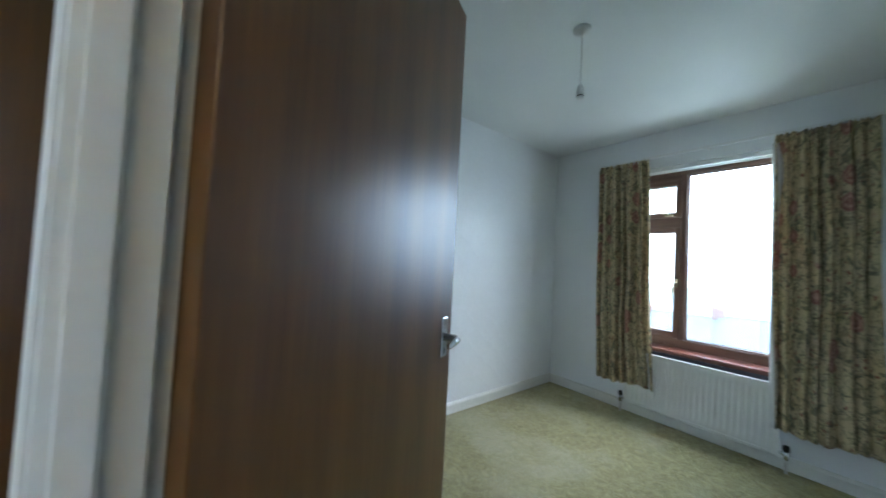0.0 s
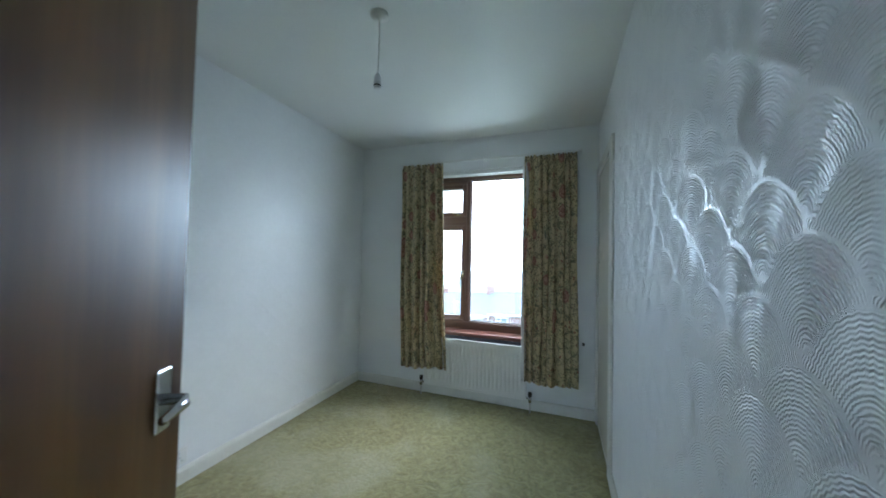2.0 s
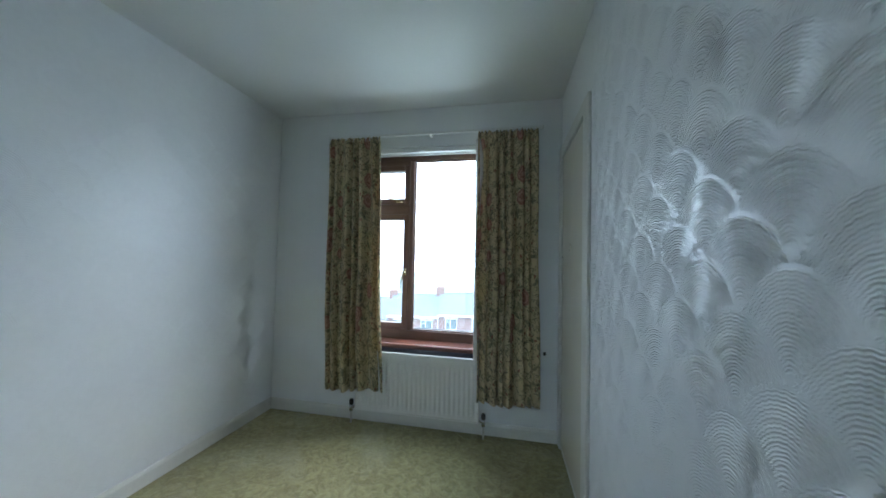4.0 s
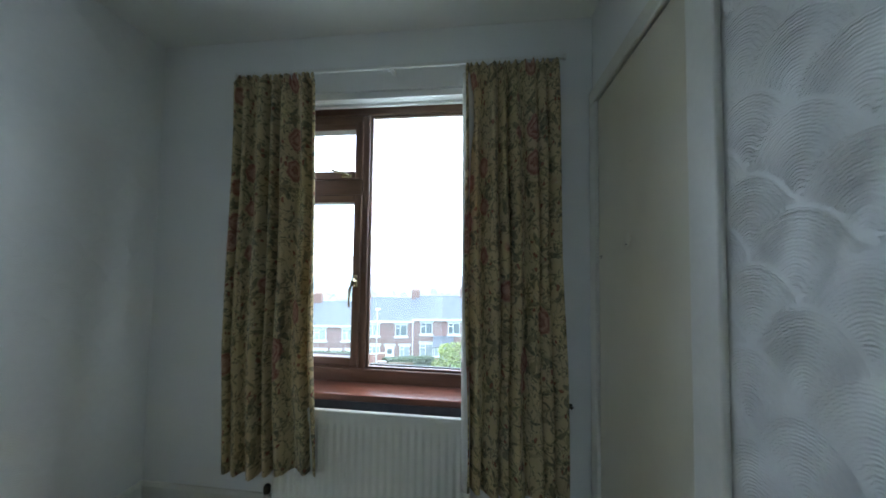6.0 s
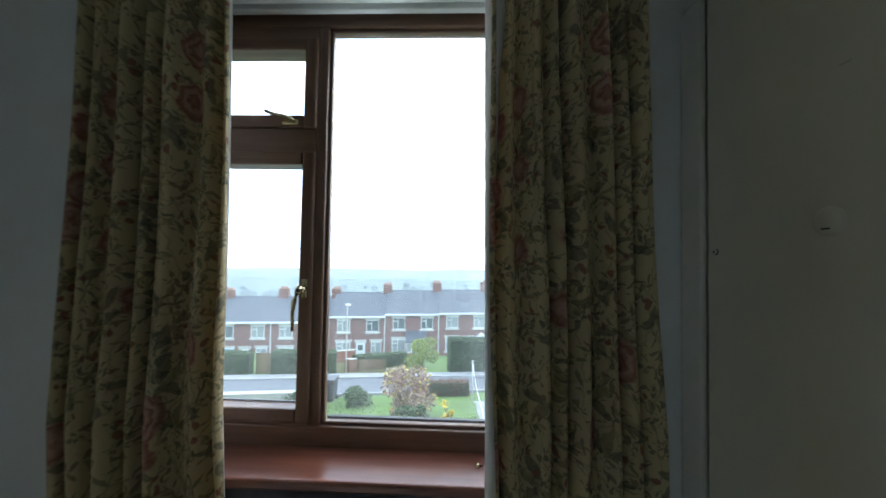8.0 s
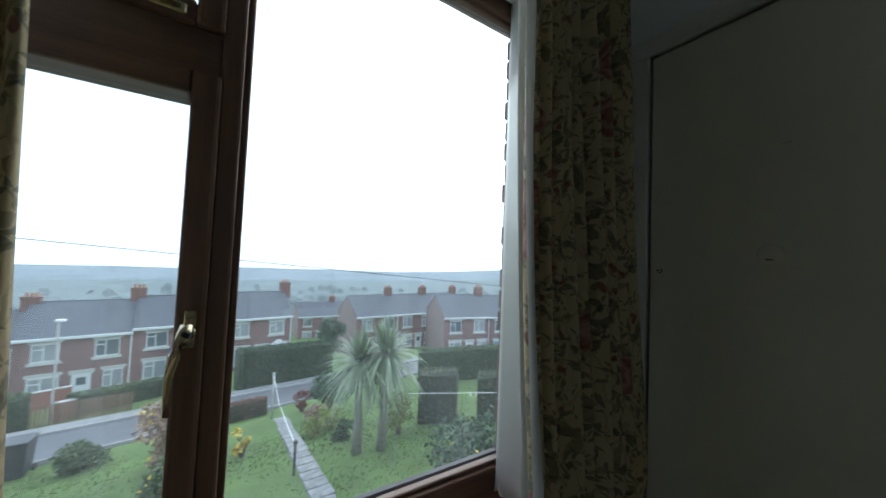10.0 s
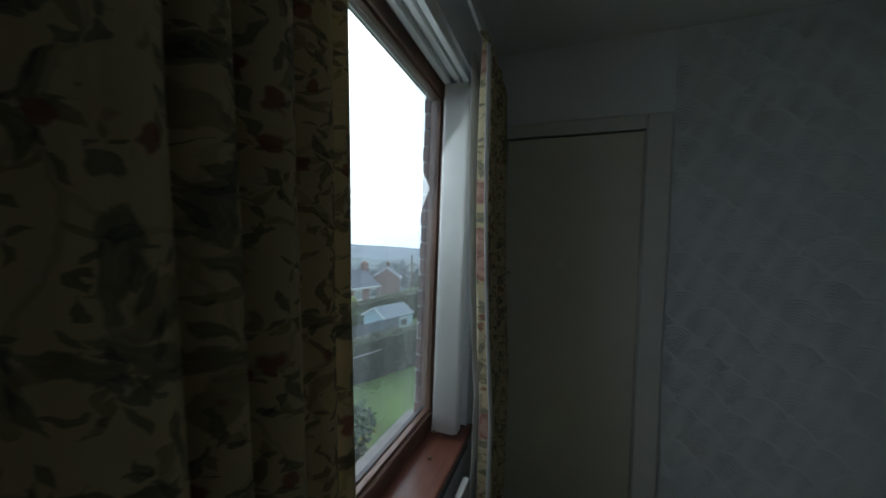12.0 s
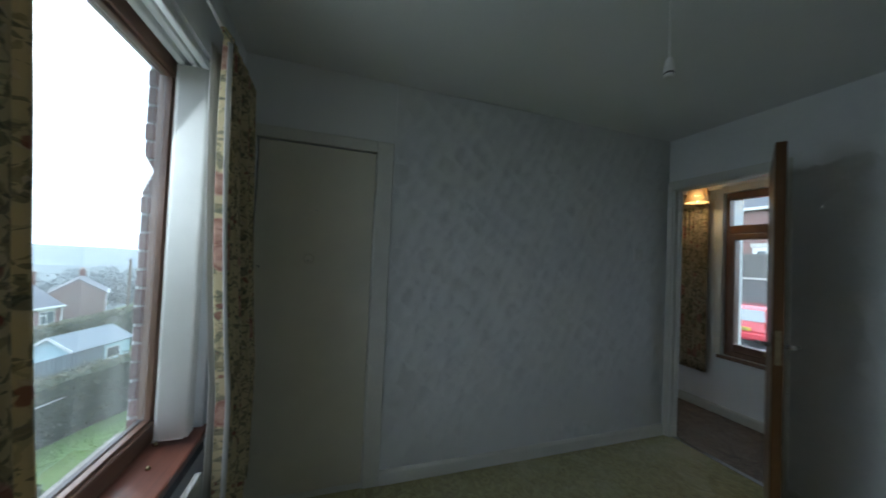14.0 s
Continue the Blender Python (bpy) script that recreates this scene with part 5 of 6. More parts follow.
shrub("red_shrub", "dark red shrub by the garden gate", (1.45, 14.2), 0.45, 0.9, 6, 1400, 0.05, M_LEAF_RED, 11)
shrub("climber_shrub", "straggling shrub with yellow leaves under the palms", (3.5, 8.9), 0.6, 1.5, 8, 1800, 0.07, M_LEAF_LT, 12, open_=0.2)
shrub("bright_shrub", "yellow-green bush in a front garden over the road", (-3.0, 25.0), 1.3, 2.3, 9, 2600, 0.13, M_LEAF_LT, 13)
shrub("verge_shrub", "low green bushes beside the bin", (-4.4, 12.6), 0.8, 0.7, 7, 1700, 0.08, M_LEAF_HEDGE, 14)
shrub("verge_shrub", "low green bushes beside the bin", (-7.4, 12.9), 0.7, 0.6, 7, 1500, 0.08, M_LEAF_HEDGE, 15)
shrub("gap_tree", "dark evergreen tree between the houses", (7.2, 33.0), 1.6, 4.2, 12, 2600, 0.2, M_LEAF_DK, 16)
shrub("terrace_tree", "green bush in front of the brick terrace", (29.5, 24.0), 2.2, 2.4, 12, 2600, 0.22, M_LEAF_LT, 17)


def hedge(label, a, b, height, depth, mat, seed, density=420, size=0.07):
    """A clipped hedge along a line, a dense body under a skin of leaves."""
    t = thing("hedge", label, "hedge", at=(0, 0, 0))
    a, b = Vector(a), Vector(b)
    length = (b - a).length
    d = (b - a).normalized()
    nrm = Vector((-d.y, d.x))
    n = max(4, int(length / 0.4))
    bm = bmesh.new()
    rg = random.Random(seed)
    rings = []
    prof = [(-0.5, 0.0), (-0.5, 0.8), (-0.42, 0.97), (0.0, 1.0), (0.42, 0.97), (0.5, 0.8), (0.5, 0.0)]
    for i in range(n + 1):
        p = a + d * (length * i / n)
        gz = ground_z(p.x, p.y)
        rings.append([bm.verts.new((p.x + nrm.x * u * depth * rg.uniform(0.88, 1.0), p.y + nrm.y * u * depth * rg.uniform(0.88, 1.0), gz - 0.3 + (height + 0.3) * v * rg.uniform(0.95, 1.0))) for u, v in prof])
    for r0, r1 in zip(rings, rings[1:]):
        for k in range(len(prof) - 1):
            bm.faces.new((r0[k], r1[k], r1[k + 1], r0[k + 1]))
    bm.faces.new(rings[0]), bm.faces.new(rings[-1][::-1])
    bmesh.ops.recalc_face_normals(bm, faces=bm.faces)
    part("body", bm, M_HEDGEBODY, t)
    g = np.random.default_rng(seed)
    cnt = int(density * length * (height + depth * 0.5))
    s, side = g.random(cnt), g.random(cnt)
    u = np.where(side < 0.45, -0.5, np.where(side < 0.7, 0.5, g.random(cnt) - 0.5))
    v = np.where(side < 0.7, g.random(cnt), 1.0) + g.normal(size=cnt) * 0.015
    px, py = a.x + d.x * s * length + nrm.x * u * depth, a.y + d.y * s * length + nrm.y * u * depth
    pz = np.array([ground_z(x, y) for x, y in zip(px, py)]) + v * height
    p = np.stack([px, py, pz], 1) + g.normal(size=(cnt, 3)) * 0.03
    e = g.normal(size=(cnt, 3))
    e /= np.linalg.norm(e, axis=1)[:, None]
    f = np.cross(e, g.normal(size=(cnt, 3)))
    f /= np.linalg.norm(f, axis=1)[:, None]
    w = size * (0.6 + 0.8 * g.random(cnt))[:, None]
    q = np.stack([p - e * w * 0.4, p + f * w * 0.4, p + e * w * 0.6, p - f * w * 0.4], 1)
    me = bpy.data.meshes.new("leaves")
    me.from_pydata(q.reshape(-1, 3).tolist(), [], np.arange(cnt * 4).reshape(-1, 4).tolist())
    mesh_part("foliage", me, mat, t)
    return t


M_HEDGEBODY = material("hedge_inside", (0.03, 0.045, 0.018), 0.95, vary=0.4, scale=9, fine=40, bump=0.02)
hedge("long clipped brown-green garden hedge", (6.2, 8.4), (10.8, 4.6), 1.55, 0.9, M_LEAF_BR, 21, 520, 0.06)
hedge("short clipped garden hedge beside the gap", (4.6, 9.6), (5.6, 8.8), 1.75, 0.8, M_LEAF_BR, 22, 520, 0.06)
hedge("tall clipped hedge on the far side of the garden", (8.2, 16.4), (17.5, 9.2), 1.8, 0.9, M_LEAF_HEDGE, 23, 320, 0.08)
hedge("tall hedge behind the garden shed", (17.0, 13.2), (28.0, 8.0), 2.2, 1.2, M_LEAF_BR, 29, 200, 0.11)
hedge("big dark green hedge across the road", (-0.9, 23.2), (4.9, 24.4), 2.5, 1.3, M_LEAF_DK, 24, 260, 0.11)
hedge("front garden hedge across the road", (-12.4, 20.0), (-8.6, 21.2), 1.5, 1.0, M_LEAF_HEDGE, 25, 260, 0.10)
hedge("front garden hedge across the road", (-7.6, 22.3), (-4.6, 26.0), 1.1, 0.9, M_LEAF_HEDGE, 26, 260, 0.10)
hedge("front garden hedge across the road", (-17.5, 18.6), (-13.6, 19.7), 1.4, 1.0, M_LEAF_HEDGE, 27, 200, 0.12)
hedge("low reddish hedge along the garden's end", (-1.9, 14.7), (0.15, 15.2), 0.75, 0.5, M_LEAF_RED, 28, 500, 0.06)


def low_wall(name, label, a, b, height, thick, mat, cat="wall"):
    t = thing(name, label, cat)
    a, b = Vector(a), Vector(b)
    n = max(2, int((b - a).length / 0.8))
    d = (b - a).normalized()
    nr = Vector((-d.y, d.x)) * thick / 2
    for nm, z0, z1, k in (("body", -0.4, height - 0.06, 1.0), ("coping", height - 0.06, height, 1.35)):
        bm = bmesh.new()
        rs = []
        for i in range(n + 1):
            p = a + (b - a) * i / n
            gz = ground_z(p.x, p.y)
            rs.append([bm.verts.new((p.x + nr.x * s * k, p.y + nr.y * s * k, gz + z)) for s, z in ((-1, z0), (1, z0), (1, z1), (-1, z1))])
        for r0, r1 in zip(rs, rs[1:]):
            for q in range(4):
                bm.faces.new((r0[q], r0[(q + 1) % 4], r1[(q + 1) % 4], r1[q]))
        bm.faces.new(rs[0][::-1]), bm.faces.new(rs[-1])
        bmesh.ops.recalc_face_normals(bm, faces=bm.faces)
        part(nm, bm, mat if nm == "body" else M_CONC, t)
    return t


low_wall("garden_wall", "low brick wall at the end of the lawn", (-2.6, 14.9), (0.2, 15.6), 0.55, 0.2, M_LOWBRICK)
low_wall("boundary_wall", "low concrete wall beside the road", (-14.0, 10.6), (-6.6, 12.8), 0.5, 0.2, M_CONC)
low_wall("front_wall", "sloping brick garden wall across the road", (-13.0, 22.0), (-9.5, 28.5), 1.0, 0.22, M_LOWBRICK)
low_wall("front_wall", "sloping brick garden wall across the road", (-7.9, 21.6), (-4.4, 28.5), 0.9, 0.22, M_LOWBRICK)


def picket_fence(label, a, b, height, gap=0.13, mat=None):
    t = thing("fence", label, "fence")
    a, b = Vector(a), Vector(b)
    n = int((b - a).length / gap)
    me = mesh_of("slat", box(-0.045, 0.045, -0.012, 0.012, -0.2, height, 0.006), mat or M_FENCE)
    ang = math.degrees(math.atan2(b.y - a.y, b.x - a.x))
    for i in range(n + 1):
        p = a + (b - a) * i / n
        o = new("slat", me)
        o.parent = t
        o.matrix_basis = pose(p.x, p.y, ground_z(p.x, p.y), 0, 0, ang)
    return t


picket_fence("brown wooden picket fence across the road", (-8.6, 20.9), (-5.4, 21.9), 0.9)
picket_fence("dark close-boarded fence behind the hedge", (9.9, 9.9), (13.2, 7.4), 1.55, 0.105, M_GREYBOARD)
picket_fence("brown close-boarded fence across the road", (-13.4, 19.9), (-12.2, 20.2), 1.3, 0.10)

# cordyline palms
def palm(at, height, r, seed):
    rg = random.Random(seed)
    t = thing("cordyline_palm", "cordyline palm with a bare trunk and drooping strap leaves", "palm tree", group="garden palms", at=(at[0], at[1], ground_z(*at)))
    part("trunk", tube([(0, 0, -0.2), (0.03, 0.02, height * 0.4), (-0.02, 0.03, height * 0.75), (0, 0, height)], 0.09, 10, radii=[0.15, 0.12, 0.11, 0.12]), M_PALMBARK, t, smooth=True)
    bm = bmesh.new()
    for k in range(300):
        az, el = rg.uniform(0, 2 * math.pi), math.radians(rg.uniform(-35, 80))
        d = Vector((math.cos(az) * math.cos(el), math.sin(az) * math.cos(el), math.sin(el)))
        side = Vector((-math.sin(az), math.cos(az), 0))
        ln = r * rg.uniform(0.75, 1.15)
        prev = None
        for s in range(5):
            f = s / 4
            p = Vector((0, 0, height - 0.05 + rg.uniform(-0.004, 0.004))) + d * ln * f - Vector((0, 0, 0.55 * ln * f * f * math.cos(el)))
            w = 0.034 * (1 - f) ** 0.6 + 0.002
            cur = (bm.verts.new(p - side * w), bm.verts.new(p + side * w))
            if prev:
                bm.faces.new((prev[0], prev[1], cur[1], cur[0]))
            prev = cur
    part("crown", bm, M_PALM, t)


palm((1.90, 8.3), 2.5, 1.2, 31)
palm((2.55, 8.1), 2.7, 1.25, 32)

# grass blades on the near lawn
rgn = np.random.default_rng(9)
N = 26000
px, py = rgn.uniform(-8, 9, N), 2.5 + 12 * rgn.random(N)
keep = ~((np.abs(px - 0.62) < 0.28))
px, py = px[keep], py[keep]
pz = np.array([ground_z(x, y) for x, y in zip(px, py)])
ang = rgn.uniform(0, np.pi, len(px))
hh = rgn.uniform(0.02, 0.05, len(px))
lean = rgn.normal(size=(len(px), 2)) * 0.025
a3 = np.stack([px + np.cos(ang) * 0.022, py + np.sin(ang) * 0.022, pz - 0.02], 1)
b3 = np.stack([px - np.cos(ang) * 0.022, py - np.sin(ang) * 0.022, pz - 0.02], 1)
c3 = np.stack([px + lean[:, 0], py + lean[:, 1], pz + hh], 1)
gm = bpy.data.meshes.new("grass")
gm.from_pydata(np.stack([a3, b3, c3], 1).reshape(-1, 3).tolist(), [], np.arange(len(px) * 3).reshape(-1, 3).tolist())
gm.materials.append(leaf_material("grass_blades", (0.085, 0.145, 0.028), (0.15, 0.22, 0.05)))
tagged(new("grass", gm), "short damp green grass of the garden", "grass", kind="stuff")

# wheelie bin, posts, washing line, cable
bn = thing("wheelie_bin", "black plastic wheelie bin on the grass", "bin", at=(-6.0, 13.2, ground_z(-6.0, 13.2)))
M_BIN = material("black_bin_plastic", (0.03, 0.032, 0.036), 0.45, vary=0.2)
bm = box(-0.27, 0.27, -0.3, 0.3, 0.06, 0.95, 0.03)
for v in bm.verts:
    k = 0.8 + 0.2 * v.co.z / 0.95
    v.co.x, v.co.y = v.co.x * k, v.co.y * k
part("body", bm, M_BIN, bn)
part("lid", box(-0.30, 0.30, -0.34, 0.33, 0.95, 1.03, 0.025, segments=2), M_BIN, bn)
for x in (-0.26, 0.26):
    part("wheel", tube([(x - 0.03, 0.24, 0.1), (x + 0.03, 0.24, 0.1)], 0.1, 14), M_GASKET, bn)


def post(label, at, h, r, mat, lean=(0, 0)):
    t = thing("garden_post", label, "post", at=(at[0], at[1], ground_z(*at)))
    part("shaft", tube([(0, 0, -0.2), (lean[0] * 0.5, lean[1] * 0.5, h * 0.5), (lean[0], lean[1], h)], r, 8), mat, t, smooth=True)
    part("cap", box(lean[0] - r * 1.5, lean[0] + r * 1.5, lean[1] - r * 1.5, lean[1] + r * 1.5, h, h + 0.09, 0.01), mat, t)


post("pale washing line post by the path", (0.30, 14.0), 1.75, 0.035, M_CONC)
post("slim dark washing line post on the lawn", (0.28, 8.0), 0.75, 0.03, M_DARKMETAL)
post("short white marker post on the grass", (-4.3, 6.3), 0.35, 0.05, M_PLASTIC)
ln = thing("washing_line", "thin green washing line over the lawn", "washing line")
za, zb = ground_z(0.3, 14) + 1.72, ground_z(0.28, 8) + 0.72
part("line", tube([(0.3, 14, za), (0.36, 12.5, za - 0.5), (0.33, 10, (za + zb) / 2 - 0.25), (0.28, 8, zb)], 0.012, 5), M_PLASTIC, ln)
ln2 = thing("washing_line", "thin green washing line over the lawn", "washing line")
part("line", tube([(2.5, 6.4, -1.9), (5.6, 6.0, -2.28), (10.5, 5.6, -2.7)], 0.009, 5), M_PLASTIC, ln2)
for x, z in ((4.1, -2.1), (4.3, -2.12), (6.3, -2.36)):
    part("peg", box(x - 0.015, x + 0.015, 6.08, 6.12, z - 0.05, z + 0.05), M_PLASTIC, ln2)
pr_ = thing("line_prop", "thin leaning wooden washing line prop", "prop", at=(6.9, 5.6, ground_z(6.9, 5.6)))
part("pole", tube([(0, 0, 0), (-1.25, 0.4, 1.35)], 0.022, 6), M_CONC, pr_)
cbl = thing("overhead_cable", "thin dark telephone cable across the sky", "cable")
part("wire", tube([(-16, 9.2, 2.15), (-6.0, 8.4, 1.50), (3.8, 8.0, 0.74), (6.5, 8.2, 0.52), (20, 12.8, -0.35), (44, 21.5, -0.5)], 0.010, 5), M_GASKET, cbl)
lp_ = thing("street_lamp", "slim grey street lamp across the road", "street lamp", at=(-8.0, 21.4, ground_z(-8.0, 21.4)))
part("column", tube([(0, 0, -0.2), (0, 0, 4.6)], 0.05, 8), M_CONC, lp_)
part("lantern", box(-0.12, 0.22, -0.09, 0.09, 4.6, 4.72, 0.03), M_PLASTIC, lp_)

# ---- brick terraces ----
M_TERR = brick_material("terrace_brick", (0.20, 0.095, 0.085), (0.165, 0.08, 0.07), (0.25, 0.215, 0.20))
M_UPVC = material("white_window_plastic", (0.58, 0.59, 0.59), 0.4, vary=0.03)
M_STONE = material("painted_stone_trim", (0.46, 0.455, 0.43), 0.7, vary=0.08)
M_DARKGLASS = material("house_glass", (0.10, 0.12, 0.13), 0.05, vary=0.3, scale=0.8)
M_NET = material("net_curtain_glass", (0.28, 0.30, 0.31), 0.12, vary=0.2, scale=1.0)
M_BLUEBLIND = material("blue_blind_glass", (0.10, 0.28, 0.45), 0.12, vary=0.15)
M_CHIM = material("sooty_chimney_brick", (0.17, 0.09, 0.07), 0.9, vary=0.3, scale=3)
M_SLATE = material("grey_slate_roof", (0.075, 0.083, 0.095), 0.6, vary=0.2, scale=1.2, fine=14, bump=0.006)
M_POT = material("clay_chimney_pot", (0.36, 0.20, 0.13), 0.85, vary=0.2)


def house(ob, W, E, RG, D, style, rnd):
    """One terraced house, front face at y = 0 towards -y, eaves at z = E above its ground."""
    bm = box(0, W, 0, D, -2.5, E)
    for x in (0, W):
        bm.faces.new([bm.verts.new(p) for p in ((x, 0, E), (x, D, E), (x, D / 2, E + RG))])
    part("wall", bm, M_TERR, ob)
    for s in (0, 1):
        run = math.hypot(D / 2 + 0.3, RG * (D / 2 + 0.3) / (D / 2))
        tilt = math.degrees(math.atan2(RG, D / 2))
        bm = box(-0.02, W + 0.02, 0, run, -0.05, 0.05)
        part("roof", bm, M_SLATE, ob, at=(pose(0, -0.3, E - 0.3 * RG / (D / 2) + 0.06, tilt, 0, 0) if s == 0 else pose(W, D + 0.3, E - 0.3 * RG / (D / 2) + 0.06, tilt, 0, 180)))
    part("ridge", box(-0.02, W + 0.02, D / 2 - 0.1, D / 2 + 0.1, E + RG + 0.02, E + RG + 0.13, 0.03), M_SLATE, ob)
    part("gutter", box(-0.05, W + 0.05, -0.36, -0.2, E - 0.22, E - 0.02, 0.02), M_UPVC, ob)
    part("drainpipe", box(W - 0.12, W - 0.02, -0.09, 0.0, 0, E - 0.2, 0.02), M_UPVC, ob)
    ch = part("chimney", box(W - 0.5, W + 0.5, D / 2 - 0.3, D / 2 + 0.3, E + RG - 0.7, E + RG + 0.95), M_CHIM, ob)
    part("chimney_cap", box(W - 0.55, W + 0.55, D / 2 - 0.35, D / 2 + 0.35, E + RG + 0.95, E + RG + 1.05), M_CHIM, ch)
    for k in (-0.28, 0.0, 0.28):
        part("chimney_pot", lathe([(0.11, 0), (0.09, 0.28), (0.11, 0.3)], 8, at=(W + k, D / 2, E + RG + 1.05)), M_POT, ch)
    spots = [(W * 0.25, E - 1.75, 1.35, 1.3), (W * 0.77, E - 1.75, 1.35, 1.3), (W * 0.25, 0.75, 1.5, 1.45)]
    if style != "porch":
        spots.append((W * 0.84, 0.85, 1.1, 1.35))
    for x, z, w, h in spots:
        win_ = part("window", box(x - w / 2, x + w / 2, -0.03, 0.02, z, z + h), M_UPVC, ob)
        tone = rnd.choice([M_DARKGLASS, M_NET, M_NET, M_DARKGLASS, M_NET, M_BLUEBLIND if style == "blue" else M_NET])
        for a, c, q0, q1 in ((0.06, 0.40, 0.08, 0.66), (0.06, 0.40, 0.73, 0.93), (0.46, 0.95, 0.08, 0.93)):
            part("pane", box(x - w / 2 + a * w, x - w / 2 + c * w, -0.042, -0.031, z + q0 * h, z + q1 * h), tone, win_)
        part("sill", box(x - w / 2 - 0.15, x + w / 2 + 0.15, -0.14, 0, z - 0.2, z - 0.01, 0.02), M_STONE, win_)
        part("lintel", box(x - w / 2 - 0.15, x + w / 2 + 0.15, -0.05, 0.0, z + h + 0.01, z + h + 0.24), M_STONE, win_)
    dx = W * 0.56
    dr = part("door", box(dx - 0.5, dx + 0.5, -0.05, 0.02, 0, 2.1), M_UPVC, ob)
    part("door_lintel", box(dx - 0.65, dx + 0.65, -0.08, 0.0, 2.12, 2.4), M_STONE, dr)
    part("door_pane", box(dx - 0.25, dx + 0.25, -0.062, -0.052, 1.3, 1.85), M_DARKGLASS, dr)
    if style == "porch":
        p = part("porch", box(dx - 1.0, dx + 1.1, -1.6, -0.06, 0, 0.75), M_UPVC, ob, "white glazed porch with a dark lean-to roof")
        for k in range(5):
            x = dx - 1.0 + k * 2.02 / 4
            part("porch_post", box(x, x + 0.1, -1.6, -1.5, 0.75, 2.1), M_UPVC, p)
        part("porch_pane", box(dx - 0.95, dx + 1.05, -1.56, -1.54, 0.75, 2.1), M_NET, p)
        part("porch_beam", box(dx - 1.05, dx + 1.15, -1.65, -1.48, 2.08, 2.25), M_UPVC, p)
        part("porch_roof", box(0, 2.3, 0, 1.9, -0.04, 0.04), M_SLATE, p, at=pose(dx - 1.1, -1.75, 2.2, 27, 0, 0))
    if style == "gable":
        p = part("porch", box(dx + 0.6, dx + 2.3, -1.4, -0.05, 0, 2.0), M_UPVC, ob, "white gabled porch")
        bm = bmesh.new()
        for y in (-1.45, -0.05):
            bm.faces.new([bm.verts.new(q) for q in ((dx + 0.4, y, 2.0), (dx + 2.5, y, 2.0), (dx + 1.45, y, 2.75))])
        bm.verts.ensure_lookup_table()
        v = bm.verts
        bm.faces.new((v[0], v[3], v[5], v[2])), bm.faces.new((v[1], v[2], v[5], v[4]))
        part("porch_roof", bm, M_UPVC, p)


def terrace(start, angle, units, W, group, styles, seed, base, step, E=5.0, RG=2.1, D=6.6):
    rnd = random.Random(seed)
    d = Vector((math.cos(radians(angle)), math.sin(radians(angle))))
    for k in range(units):
        p = Vector(start) + d * W * k
        st = styles[k % len(styles)]
        lab = {"porch": "red brick terraced house with a white glazed porch", "gable": "red brick end house with a white gabled porch",
               "blue": "red brick terraced house with a blue blind upstairs"}.get(st, "red brick terraced house with a slate roof and white windows")
        h = thing("terraced_house", lab, "house", group=group, at=(p.x, p.y, base + step(k)))
        h.rotation_euler = (0, 0, radians(angle))
        house(h, W, E, RG, D, st, rnd)


terrace((-31.6, 31.2), 8.0, 6, 5.95, "terrace across the road", ["plain", "blue", "plain", "plain", "porch", "gable"], 41, -10.0, lambda k: [-1.0, -0.8, -0.8, -0.25, 0.0, 0.12][k])
terrace((11.0, 37.5), 4.0, 3, 5.6, "second terrace across the road", ["plain", "plain", "plain"], 42, -10.7, lambda k: 0.0)
terrace((18.6, 30.0), -12.0, 4, 5.7, "terrace beyond the gardens", ["plain", "blue", "plain", "plain"], 43, -9.9, lambda k: -0.05 * k)
terrace((8.2, 62.0), 0.0, 2, 6.5, "houses behind", ["plain"], 44, -14.6, lambda k: 0.0)
hs = thing("red_brick_house", "distant red brick house with a slate roof among trees", "house", at=(57.9, 30.8, -10.1))
hs.rotation_euler = (0, 0, radians(27))
house(hs, 7.0, 4.2, 1.9, 5.4, "plain", random.Random(6))
pole_ = thing("telegraph_pole", "grey wooden telegraph pole", "pole", at=(44, 21.5, -9))
part("shaft", tube([(0, 0, -1), (0, 0, 8.6)], 0.12, 8), M_BARK, pole_)

# pale blue shed
M_SHED = material("pale_blue_boards", (0.34, 0.46, 0.50), 0.7, vary=0.12, scale=6, per_object=0.06)
M_FELT = material("pale_roof_felt", (0.17, 0.20, 0.215), 0.85, vary=0.15)
shed = thing("garden_shed", "pale blue boarded garden shed with a pitched felt roof", "shed", at=(15.2, 9.1, ground_z(15.2, 9.1)))
shed.rotation_euler = (0, 0, radians(-14))
SL, SW, SE, SR = 1.15, 0.85, 1.5, 1.98
bm = bmesh.new()
ends = [[bm.verts.new((x, y, z)) for y, z in ((-SW, -0.5), (SW, -0.5), (SW, SE), (0, SR), (-SW, SE))] for x in (-SL, SL)]
for k in range(5):
    bm.faces.new((ends[0][k], ends[0][(k + 1) % 5], ends[1][(k + 1) % 5], ends[1][k]))
bm.faces.new(ends[0][::-1]), bm.faces.new(ends[1])
bmesh.ops.recalc_face_normals(bm, faces=bm.faces)
part("wall", bm, M_SHED, shed)
for k in range(12):
    part("board", box(-SL, SL, -SW - 0.018, -SW - 0.002, 0.01 + k * 0.124, 0.122 + k * 0.124, 0.004), M_SHED, shed)
for k in range(15):
    z0 = 0.01 + k * 0.124
    half = SW if z0 + 0.112 < SE else max(0.05, SW * (SR - z0 - 0.112) / (SR - SE))
    part("board", box(-SL - 0.018, -SL - 0.002, -half, half, z0, z0 + 0.112, 0.004), M_SHED, shed)
slope = math.degrees(math.atan2(SR - SE, SW))
